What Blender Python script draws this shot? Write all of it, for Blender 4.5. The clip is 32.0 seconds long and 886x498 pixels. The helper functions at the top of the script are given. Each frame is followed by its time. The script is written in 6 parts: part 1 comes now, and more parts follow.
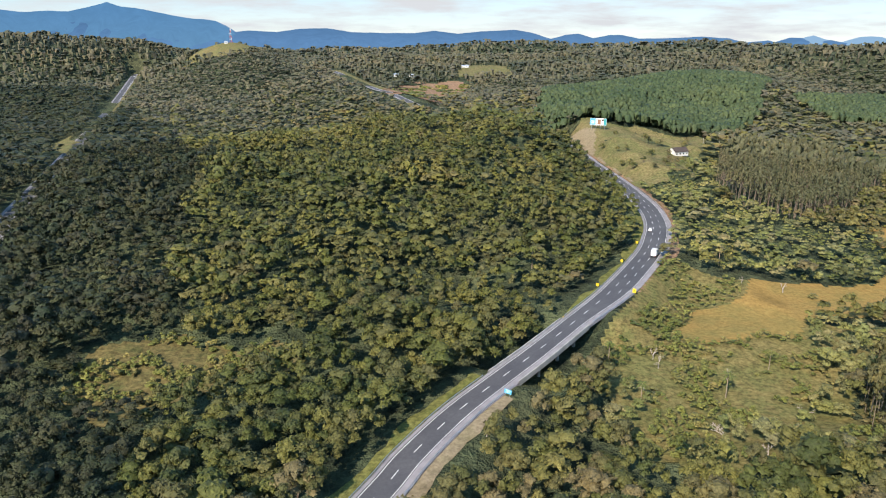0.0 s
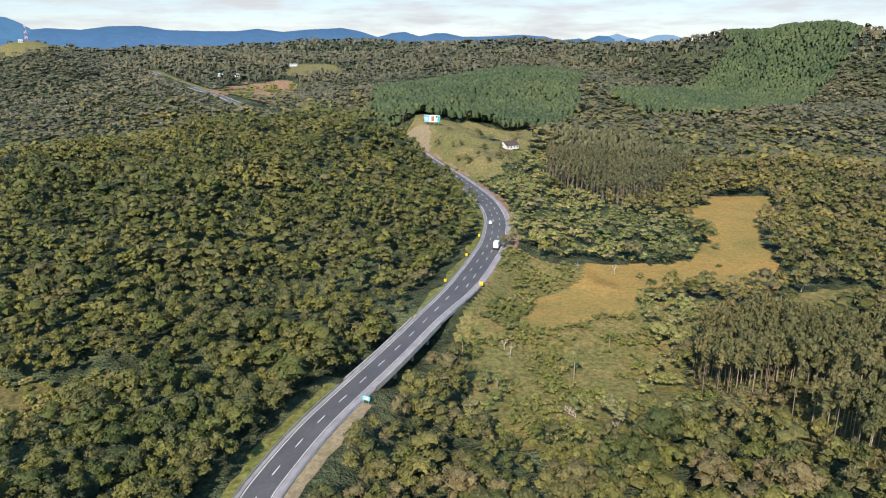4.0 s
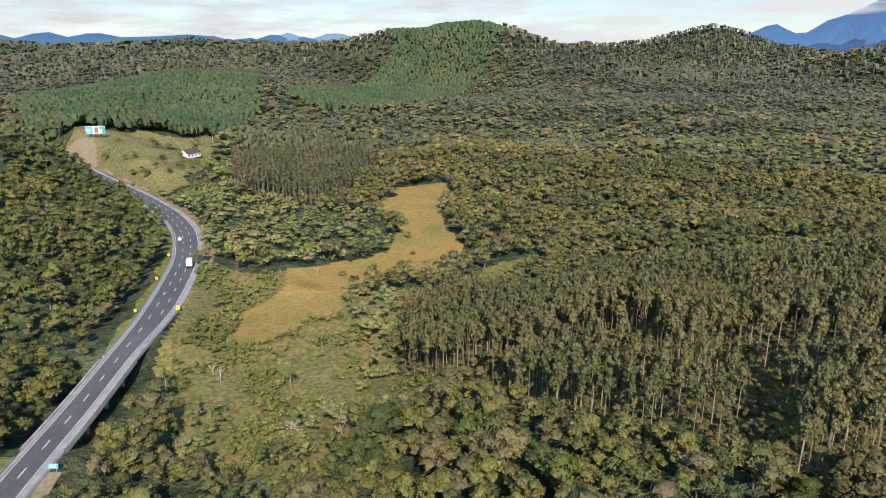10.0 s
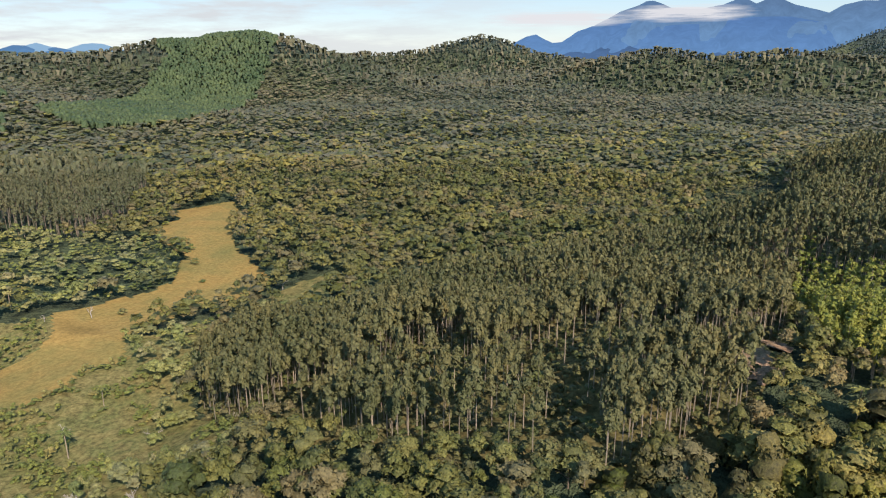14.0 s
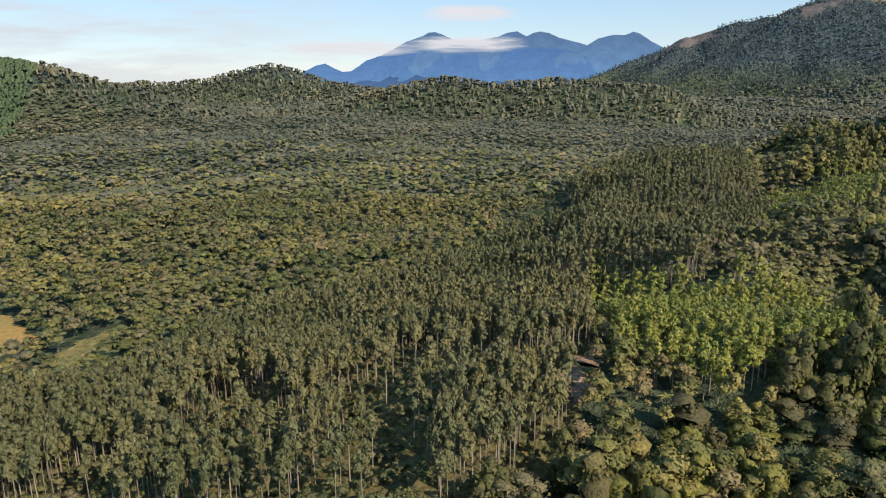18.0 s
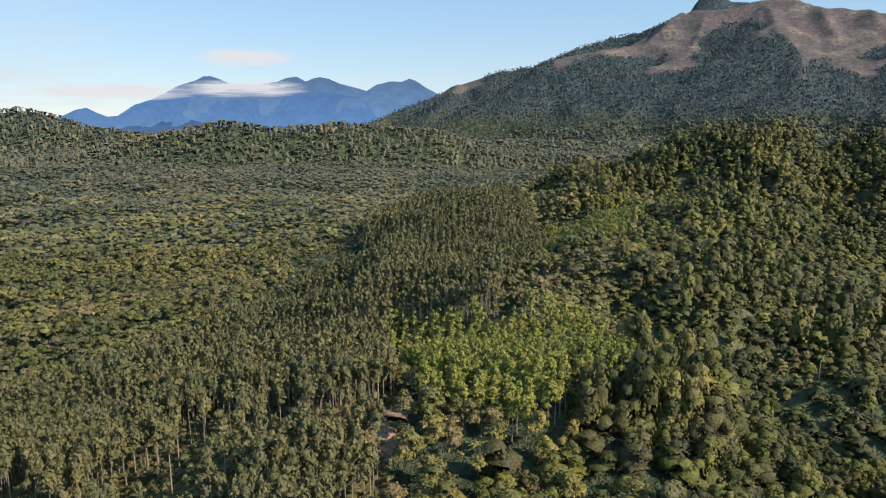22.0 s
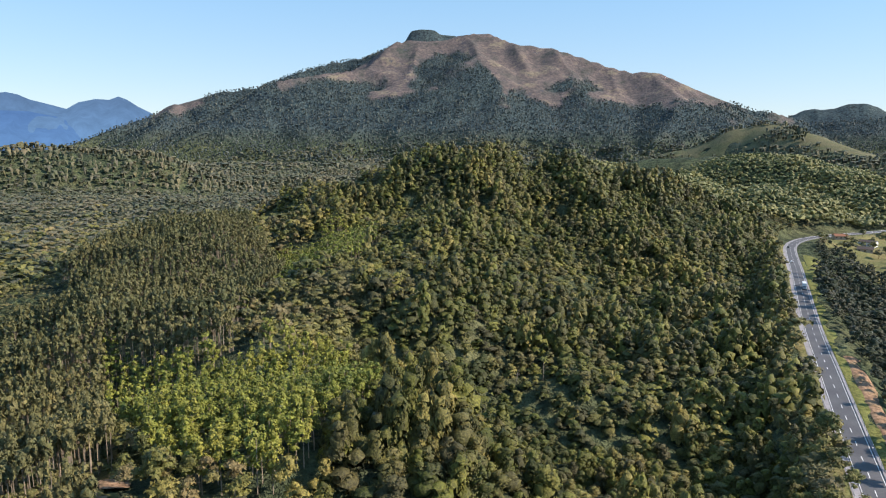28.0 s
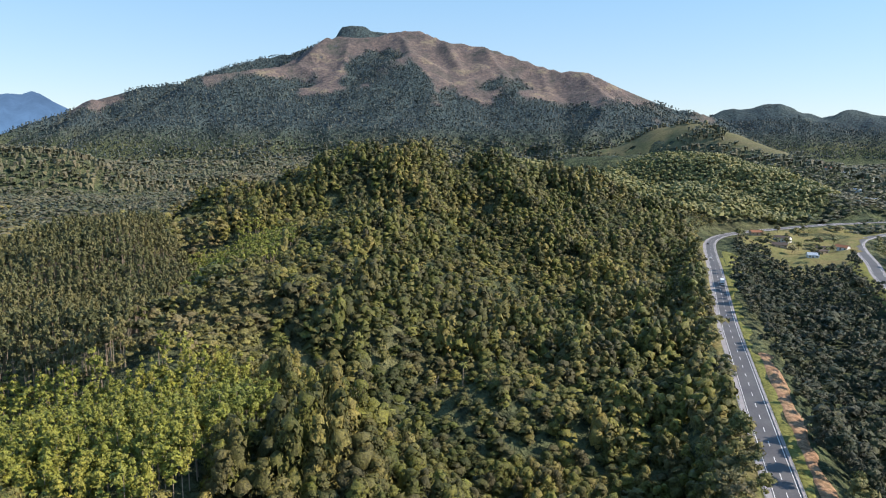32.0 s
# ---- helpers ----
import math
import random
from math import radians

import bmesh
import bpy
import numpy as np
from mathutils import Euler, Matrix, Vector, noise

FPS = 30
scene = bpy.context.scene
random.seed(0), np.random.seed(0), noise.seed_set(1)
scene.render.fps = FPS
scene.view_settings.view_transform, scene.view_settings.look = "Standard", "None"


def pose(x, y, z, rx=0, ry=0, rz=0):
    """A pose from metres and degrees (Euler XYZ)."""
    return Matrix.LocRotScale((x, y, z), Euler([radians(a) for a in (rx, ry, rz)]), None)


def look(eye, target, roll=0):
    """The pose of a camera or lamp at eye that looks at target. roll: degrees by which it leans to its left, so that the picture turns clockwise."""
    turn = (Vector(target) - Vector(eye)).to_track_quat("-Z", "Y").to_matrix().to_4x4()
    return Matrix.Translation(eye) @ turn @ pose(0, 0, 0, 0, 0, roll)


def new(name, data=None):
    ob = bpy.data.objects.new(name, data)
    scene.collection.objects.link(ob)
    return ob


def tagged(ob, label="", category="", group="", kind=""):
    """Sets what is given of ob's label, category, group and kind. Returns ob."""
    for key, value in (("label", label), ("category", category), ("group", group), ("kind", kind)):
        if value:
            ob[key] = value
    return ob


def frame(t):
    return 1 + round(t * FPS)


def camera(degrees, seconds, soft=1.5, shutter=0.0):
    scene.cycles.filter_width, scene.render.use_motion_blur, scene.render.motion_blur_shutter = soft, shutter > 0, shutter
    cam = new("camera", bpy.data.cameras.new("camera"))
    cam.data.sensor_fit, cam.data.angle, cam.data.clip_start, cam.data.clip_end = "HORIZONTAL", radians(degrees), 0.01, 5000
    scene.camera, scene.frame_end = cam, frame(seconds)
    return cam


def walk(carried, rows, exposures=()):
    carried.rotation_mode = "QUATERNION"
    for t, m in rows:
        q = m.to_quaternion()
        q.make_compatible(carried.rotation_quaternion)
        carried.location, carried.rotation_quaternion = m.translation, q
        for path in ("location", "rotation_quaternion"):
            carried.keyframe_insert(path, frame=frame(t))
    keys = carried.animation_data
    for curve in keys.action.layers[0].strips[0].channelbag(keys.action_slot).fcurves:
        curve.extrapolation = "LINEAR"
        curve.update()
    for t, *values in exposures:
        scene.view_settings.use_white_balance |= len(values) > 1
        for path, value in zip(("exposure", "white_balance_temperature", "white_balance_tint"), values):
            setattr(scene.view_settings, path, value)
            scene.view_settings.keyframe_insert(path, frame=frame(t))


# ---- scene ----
cam = camera(64.47, 32.0, 1.1)
# seconds, place, heading clockwise from +y, downward tilt, lean
PATH = [
    (0, -0.00, -0.00, 110.00, -0.000, 16.917, -0.210),
    (0.5, -0.50, 2.25, 109.92, 1.039, 16.909, -0.235),
    (1, -0.91, 4.19, 109.87, 2.401, 16.909, -0.277),
    (1.5, -1.18, 5.46, 109.85, 3.957, 16.901, -0.360),
    (2, -1.36, 5.98, 109.82, 5.653, 16.921, -0.360),
    (2.5, -1.44, 5.98, 109.82, 7.466, 16.921, -0.365),
    (3, -1.49, 5.78, 109.74, 9.414, 16.955, -0.299),
    (3.5, -1.44, 5.59, 109.68, 11.417, 16.965, -0.265),
    (5.5, -1.27, 5.48, 109.58, 19.746, 17.215, -0.114),
    (6, -1.11, 5.65, 109.66, 21.828, 17.278, -0.115),
    (6.5, -0.92, 5.95, 109.73, 23.888, 17.322, -0.088),
    (7, -0.75, 6.33, 109.82, 25.963, 17.144, -0.065),
    (7.5, -0.54, 6.76, 109.96, 28.069, 16.935, -0.046),
    (8, -0.24, 7.29, 110.10, 30.185, 16.816, -0.020),
    (9, 0.45, 8.46, 110.38, 34.418, 16.928, 0.057),
    (10, 1.29, 9.76, 110.79, 38.558, 17.065, 0.155),
    (11, 2.19, 11.04, 110.98, 42.699, 17.152, 0.176),
    (12, 3.34, 12.58, 111.17, 46.839, 17.033, 0.222),
    (13, 4.74, 14.10, 111.47, 50.932, 16.902, 0.192),
    (13.5, 5.62, 14.91, 111.61, 53.373, 16.651, 0.228),
    (14, 6.58, 15.73, 111.70, 55.730, 16.392, 0.185),
    (15, 8.56, 17.53, 111.73, 60.316, 15.507, 0.162),
    (15.5, 9.44, 18.33, 111.73, 62.499, 14.955, 0.186),
    (17.5, 13.31, 20.89, 111.69, 69.934, 14.500, 0.167),
    (18, 14.47, 21.47, 111.69, 72.184, 14.238, 0.137),
    (19, 17.05, 22.53, 111.68, 76.661, 13.402, 0.138),
    (20, 19.73, 23.44, 111.59, 81.055, 12.530, 0.081),
    (21, 22.08, 23.85, 111.58, 85.365, 11.653, 0.121),
    (22, 24.40, 24.11, 111.43, 89.435, 10.792, 0.114),
    (23, 26.51, 24.20, 111.29, 93.430, 9.777, 0.150),
    (23.5, 27.57, 24.25, 111.28, 95.370, 9.254, 0.132),
    (24, 28.57, 24.29, 111.35, 97.276, 8.889, 0.099),
    (24.5, 29.57, 24.24, 111.30, 99.173, 8.892, 0.050),
    (25, 30.44, 24.16, 111.16, 101.067, 8.904, 0.022),
    (25.5, 31.23, 24.05, 111.04, 102.936, 8.913, -0.013),
    (27.5, 34.03, 23.55, 110.74, 110.296, 8.960, -0.231),
    (28, 34.81, 23.37, 110.68, 111.197, 8.973, -0.304),
    (29, 36.38, 22.85, 110.39, 113.050, 9.002, -0.361),
    (29.5, 37.18, 22.37, 110.24, 113.930, 9.035, -0.359),
    (30, 38.00, 21.35, 110.20, 114.662, 9.039, -0.360),
    (30.5, 38.92, 19.60, 110.30, 115.153, 9.079, -0.374),
    (31, 39.90, 17.15, 110.56, 115.706, 9.106, -0.403),
    (31.5, 40.99, 14.27, 110.87, 116.163, 9.115, -0.429),
    (32, 42.14, 11.21, 111.19, 116.536, 9.129, -0.462),
]
walk(cam, [(t, pose(x, y, z, 90 - down, 0, -turn) @ pose(0, 0, 0, 0, 0, -lean))
           for t, x, y, z, turn, down, lean in PATH],
     exposures=[(0, 0.45), (6, 0.41), (15, 0.35), (22, 0.34), (26, 0.42), (29, 0.53), (32, 0.53)])

# ---- light ----
SUN_TURN, SUN_UP = 209.0, 36.0          # clockwise from +y, and height, in degrees
world = bpy.data.worlds.new("sky")
scene.world = world
world.use_nodes = True
wn, wl = world.node_tree.nodes, world.node_tree.links
sky = wn.new("ShaderNodeTexSky")
sky.sky_type = "NISHITA"
sky.sun_disc = False
sky.sun_elevation, sky.sun_rotation = radians(SUN_UP), radians(SUN_TURN)
sky.altitude, sky.air_density, sky.dust_density, sky.ozone_density = 1200, 1.0, 0.0, 3.5
# thin cloud low over the horizon, thick to the north and east, none to the south-east
tc = wn.new("ShaderNodeTexCoord")
sx = wn.new("ShaderNodeSeparateXYZ")
wl.new(tc.outputs["Generated"], sx.inputs[0])
mp = wn.new("ShaderNodeMapping")
mp.inputs["Scale"].default_value = (5.0, 5.0, 34.0)
wl.new(tc.outputs["Generated"], mp.inputs["Vector"])
cn = wn.new("ShaderNodeTexNoise")
cn.inputs["Scale"].default_value, cn.inputs["Detail"].default_value, cn.inputs["Roughness"].default_value = 1.5, 6, 0.6
wl.new(mp.outputs[0], cn.inputs["Vector"])


def wmap(sock, a, b, c=0.0, d=1.0):
    m = wn.new("ShaderNodeMapRange")
    for key, v in (("From Min", a), ("From Max", b), ("To Min", c), ("To Max", d)):
        m.inputs[key].default_value = v
    wl.new(sock, m.inputs["Value"])
    return m.outputs[0]


def wtimes(a, b):
    m = wn.new("ShaderNodeMath")
    m.operation = "MULTIPLY"
    wl.new(a, m.inputs[0])
    wl.new(b, m.inputs[1])
    return m.outputs[0]


cover = wtimes(wmap(cn.outputs["Fac"], 0.40, 0.62), wmap(sx.outputs["Z"], 0.30, 0.05))
cover = wtimes(cover, wmap(sx.outputs["Y"], 0.30, 0.85))
soft_sky = wn.new("ShaderNodeGamma")
soft_sky.inputs["Gamma"].default_value = 0.45
wl.new(sky.outputs[0], soft_sky.inputs["Color"])
hue = wn.new("ShaderNodeMix")
hue.data_type = "RGBA"
hue.inputs[6].default_value, hue.inputs[7].default_value = (0.93, 1.0, 1.07, 1), (0.66, 1.0, 1.26, 1)
wl.new(wmap(sx.outputs["Z"], 0.0, 0.25), hue.inputs[0])
tint = wn.new("ShaderNodeMix")
tint.data_type, tint.blend_type = "RGBA", "MULTIPLY"
tint.inputs[0].default_value = 1.0
wl.new(hue.outputs[2], tint.inputs[7])
wl.new(soft_sky.outputs[0], tint.inputs[6])
cloud = wn.new("ShaderNodeMix")
cloud.data_type = "RGBA"
cloud.inputs[7].default_value = (2.02, 2.08, 2.18, 1)
wl.new(cover, cloud.inputs[0])
wl.new(tint.outputs[2], cloud.inputs[6])
wl.new(cloud.outputs[2], wn["Background"].inputs[0])
wn["Background"].inputs[1].default_value = 0.268
sun = new("sun", bpy.data.lights.new("sun", "SUN"))
sun.data.energy, sun.data.angle, sun.data.color = 5.0, radians(0.6), (1.0, 0.885, 0.765)
sd = Vector((math.sin(radians(SUN_TURN)) * math.cos(radians(SUN_UP)), math.cos(radians(SUN_TURN)) * math.cos(radians(SUN_UP)), math.sin(radians(SUN_UP))))
sun.matrix_world = look(sd * 900, (0, 0, 0))


# ---- materials ----
def node(nt, kind, **sets):
    n = nt.nodes.new(kind)
    for key, value in sets.items():
        n.inputs[key.replace("_", " ")].default_value = value
    return n


def ramp(nt, fac, stops):
    r = nt.nodes.new("ShaderNodeValToRGB")
    while len(r.color_ramp.elements) < len(stops):
        r.color_ramp.elements.new(0.5)
    for e, (p, c) in zip(r.color_ramp.elements, stops):
        e.position, e.color = p, (*c, 1)
    nt.links.new(fac, r.inputs[0])
    return r.outputs[0]


def mixed(nt, fac, a, b, way="MIX"):
    m = nt.nodes.new("ShaderNodeMix")
    m.data_type, m.blend_type = "RGBA", way
    for sock, v in ((m.inputs[0], fac), (m.inputs[6], a), (m.inputs[7], b)):
        if isinstance(v, bpy.types.NodeSocket):
            nt.links.new(v, sock)
        elif isinstance(v, (int, float)):
            sock.default_value = v
        else:
            sock.default_value = (*v, 1)
    return m.outputs[2]


def noise_tex(nt, scale, detail=3, rough=0.6, where="Object"):
    tc = nt.nodes.new("ShaderNodeTexCoord") if where == "Object" else nt.nodes.new("ShaderNodeNewGeometry")
    n = node(nt, "ShaderNodeTexNoise", Scale=scale, Detail=detail, Roughness=rough)
    nt.links.new(tc.outputs["Object" if where == "Object" else "Position"], n.inputs["Vector"])
    return n.outputs["Fac"]


def material(name, rough=0.8, spec=0.3, metal=0.0):
    m = bpy.data.materials.new(name)
    m.use_nodes = True
    b = m.node_tree.nodes["Principled BSDF"]
    b.inputs["Roughness"].default_value, b.inputs["Metallic"].default_value = rough, metal
    b.inputs["Specular IOR Level"].default_value = spec
    return m, m.node_tree, b


def bump(nt, b, fac, strength, distance):
    n = node(nt, "ShaderNodeBump", Strength=strength, Distance=distance)
    nt.links.new(fac, n.inputs["Height"])
    nt.links.new(n.outputs[0], b.inputs["Normal"])


def plain(name, color, rough=0.7, metal=0.0, spread=0.12, scale=2.0, spec=0.3):
    m, nt, b = material(name, rough, spec, metal)
    f = noise_tex(nt, scale)
    lo, hi = [c * (1 - spread) for c in color], [min(1, c * (1 + spread)) for c in color]
    nt.links.new(ramp(nt, f, [(0.3, lo), (0.7, hi)]), b.inputs["Base Color"])
    return m


def foliage(name, tones, spread_scale=0.012, leaf=1.5, translucent=0.0, depth=1.0):
    """Leaf colour: each tree has its own tone, stands drift slowly across the land, single leaves vary a little."""
    m, nt, b = material(name, 0.55, 0.25)
    at = nt.nodes.new("ShaderNodeAttribute")
    at.attribute_name = "species"
    info = nt.nodes.new("ShaderNodeObjectInfo")
    add = nt.nodes.new("ShaderNodeMath")
    add.operation = "ADD"
    nt.links.new(at.outputs["Fac"], add.inputs[0])
    nt.links.new(info.outputs["Random"], add.inputs[1])
    wrap = nt.nodes.new("ShaderNodeMath")
    wrap.operation = "FRACT"
    nt.links.new(add.outputs[0], wrap.inputs[0])
    n = len(tones)
    c = ramp(nt, wrap.outputs[0], [(i / (n - 1), t) for i, t in enumerate(tones)])
    geo = nt.nodes.new("ShaderNodeNewGeometry")
    isl = ramp(nt, geo.outputs["Random Per Island"], [(0.0, (0.78, 0.78, 0.78)), (1.0, (1.22, 1.20, 1.16))])
    c = mixed(nt, 1.0, c, isl, "MULTIPLY")
    drift = ramp(nt, noise_tex(nt, spread_scale, 4, 0.65, "World"), [(0.32, (0.66, 0.76, 0.74)), (0.5, (1.0, 1.0, 1.0)), (0.68, (1.34, 1.22, 1.12))])
    c = mixed(nt, 1.0, c, drift, "MULTIPLY")
    leafy = noise_tex(nt, leaf, 3, 0.75, "World")
    # uneven leaf tone; its dark flecks paint in the shaded gaps between leaves
    grain = ramp(nt, leafy, [(0.36, [1 - 0.46 * depth] * 3), (0.5, (0.97, 0.96, 0.94)), (0.64, [1 + 0.46 * depth, 1 + 0.43 * depth, 1 + 0.30 * depth])])
    bump(nt, b, leafy, 0.8, 0.8 / leaf)
    c = mixed(nt, 1.0, c, grain, "MULTIPLY")
    nt.links.new(c, b.inputs["Base Color"])
    if translucent:
        tr = node(nt, "ShaderNodeBsdfTranslucent")
        nt.links.new(c, tr.inputs["Color"])
        ms = node(nt, "ShaderNodeMixShader", Fac=translucent)
        nt.links.new(b.outputs[0], ms.inputs[1])
        nt.links.new(tr.outputs[0], ms.inputs[2])
        nt.links.new(ms.outputs[0], nt.nodes["Material Output"].inputs["Surface"])
    return m


M_NATIVE = foliage("rainforest leaves", [(0.073, 0.081, 0.027), (0.116, 0.119, 0.035), (0.161, 0.149, 0.045), (0.110, 0.104, 0.043), (0.186, 0.170, 0.051), (0.126, 0.111, 0.053), (0.167, 0.137, 0.066), (0.084, 0.096, 0.032)], depth=0.77)
# rainforest tones dimmed for hill and near wood, shade put into the colour
M_SHADED_HILL = foliage("shade-toned hill forest leaves", [(0.056, 0.070, 0.022), (0.093, 0.106, 0.027), (0.134, 0.135, 0.035), (0.087, 0.090, 0.033), (0.157, 0.153, 0.040), (0.104, 0.099, 0.042), (0.072, 0.088, 0.026)], depth=0.8)
M_LOW_WOOD = foliage("light second-growth leaves", [(0.135, 0.155, 0.053), (0.180, 0.194, 0.062), (0.231, 0.232, 0.076), (0.171, 0.173, 0.073), (0.249, 0.238, 0.089), (0.209, 0.194, 0.097), (0.151, 0.173, 0.059)], depth=0.77)
M_VINE = foliage("vine-hung forest leaves", [(0.034, 0.042, 0.010), (0.094, 0.100, 0.020), (0.136, 0.134, 0.030), (0.053, 0.057, 0.018), (0.171, 0.150, 0.043), (0.055, 0.051, 0.022), (0.099, 0.097, 0.029)])
# greyer copy of the rainforest tones, with distance haze put into the colour
M_HAZE_CANOPY = foliage("hazed distant rainforest canopy", [(0.075, 0.083, 0.050), (0.099, 0.104, 0.061), (0.128, 0.123, 0.072), (0.105, 0.099, 0.069), (0.136, 0.127, 0.078)], 0.006, 0.9, depth=0.5)
# rainforest tones cut down: shade over these woods put into the leaf colour
M_SHADED_WOOD = foliage("shade-toned valley forest leaves", [(0.024, 0.035, 0.017), (0.037, 0.046, 0.020), (0.053, 0.057, 0.025), (0.042, 0.044, 0.025), (0.030, 0.042, 0.020)])
# leaf green shifted to blue: the haze before the mountain put into the tones
M_HAZE_WOOD = foliage("hazed mountain forest leaves", [(0.063, 0.082, 0.083), (0.076, 0.095, 0.090), (0.091, 0.106, 0.095), (0.069, 0.086, 0.085)], 0.006, 0.5, depth=0.6)
M_DARK_EUC = foliage("dusky eucalyptus leaves", [(0.084, 0.091, 0.048), (0.104, 0.105, 0.056), (0.092, 0.099, 0.051), (0.120, 0.113, 0.064)])
M_EUC_SLOPE = foliage("dull young eucalyptus leaves", [(0.145, 0.147, 0.054), (0.177, 0.171, 0.061), (0.135, 0.140, 0.051), (0.192, 0.179, 0.067)], depth=0.8)
M_EUC = foliage("eucalyptus leaves", [(0.097, 0.101, 0.043), (0.123, 0.118, 0.051), (0.111, 0.109, 0.045), (0.142, 0.128, 0.052)], depth=0.72)
M_EUC_YOUNG = foliage("young eucalyptus leaves", [(0.149, 0.172, 0.033), (0.185, 0.200, 0.038), (0.137, 0.158, 0.032), (0.203, 0.204, 0.043)], depth=0.7)
M_PINE = foliage("pine needles", [(0.057, 0.086, 0.039), (0.074, 0.102, 0.045), (0.065, 0.093, 0.040)], leaf=0.8, depth=0.35)
M_UNDERWOOD = foliage("dull undergrowth leaves", [(0.085, 0.088, 0.034), (0.120, 0.112, 0.042), (0.140, 0.118, 0.050), (0.078, 0.085, 0.030), (0.110, 0.118, 0.036)], depth=0.85)
M_SHRUB = foliage("shrub leaves", [(0.134, 0.156, 0.038), (0.171, 0.174, 0.046), (0.118, 0.141, 0.034), (0.222, 0.192, 0.068), (0.150, 0.162, 0.042), (0.103, 0.124, 0.034)], depth=0.85)
M_DEAD = plain("bare pale wood", (0.42, 0.36, 0.32), 0.9)
M_BARK = plain("bark", (0.16, 0.12, 0.085), 0.9, scale=1.0)
M_EUC_BARK = plain("smooth eucalyptus bark", (0.31, 0.245, 0.18), 0.85, scale=0.6)

# ---- the land ----
def polar(turn, far, z=None):
    x, y = far * math.sin(radians(turn)), far * math.cos(radians(turn))
    return (x, y) if z is None else (x, y, z)


def sight(turn, up, far, trees=10.0, eye=(0.0, 0.0)):
    """A crest point: its bearing and height angle from the flight path, and its distance."""
    x, y = polar(turn, far)
    return x + eye[0], y + eye[1], 110 + far * math.tan(radians(up)) - trees


def lattice(ix, iy, seed):
    n = (ix.astype(np.int64) * 374761393 + iy.astype(np.int64) * 668265263 + seed * 1442695041) & 0x7FFFFFFF
    n = ((n ^ (n >> 13)) * 1274126177) & 0x7FFFFFFF
    return ((n ^ (n >> 16)) & 0xFFFF) / 65535.0


def value_noise(x, y, size, seed=0):
    x, y = np.asarray(x, float) / size, np.asarray(y, float) / size
    ix, iy = np.floor(x), np.floor(y)
    u, v = x - ix, y - iy
    u, v = u * u * (3 - 2 * u), v * v * (3 - 2 * v)
    a, b = lattice(ix, iy, seed), lattice(ix + 1, iy, seed)
    c, d = lattice(ix, iy + 1, seed), lattice(ix + 1, iy + 1, seed)
    return (a + (b - a) * u) * (1 - v) + (c + (d - c) * u) * v


def fractal(x, y, size, octaves=4, seed=0):
    return sum((value_noise(x, y, size / 2 ** k, seed + k) - 0.5) / 2 ** k for k in range(octaves))


def line_distance(x, y, pts):
    """Distance to a polyline and the position along it, in vertices."""
    best, at = np.full(np.shape(x), 1e9), np.zeros(np.shape(x))
    for i in range(len(pts) - 1):
        (ax, ay), (bx, by) = pts[i][:2], pts[i + 1][:2]
        dx, dy = bx - ax, by - ay
        s = np.clip(((x - ax) * dx + (y - ay) * dy) / (dx * dx + dy * dy), 0, 1)
        d = np.hypot(x - ax - s * dx, y - ay - s * dy)
        nearer = d < best
        best, at = np.where(nearer, d, best), np.where(nearer, i + s, at)
    return best, at


def inside(x, y, poly):
    hit = np.zeros(np.shape(x), bool)
    for (ax, ay), (bx, by) in zip(poly, poly[1:] + poly[:1]):
        cross = (ay > y) != (by > y)
        hit ^= cross & (x < (bx - ax) * (y - ay) / ((by - ay) or 1e-9) + ax)
    return hit


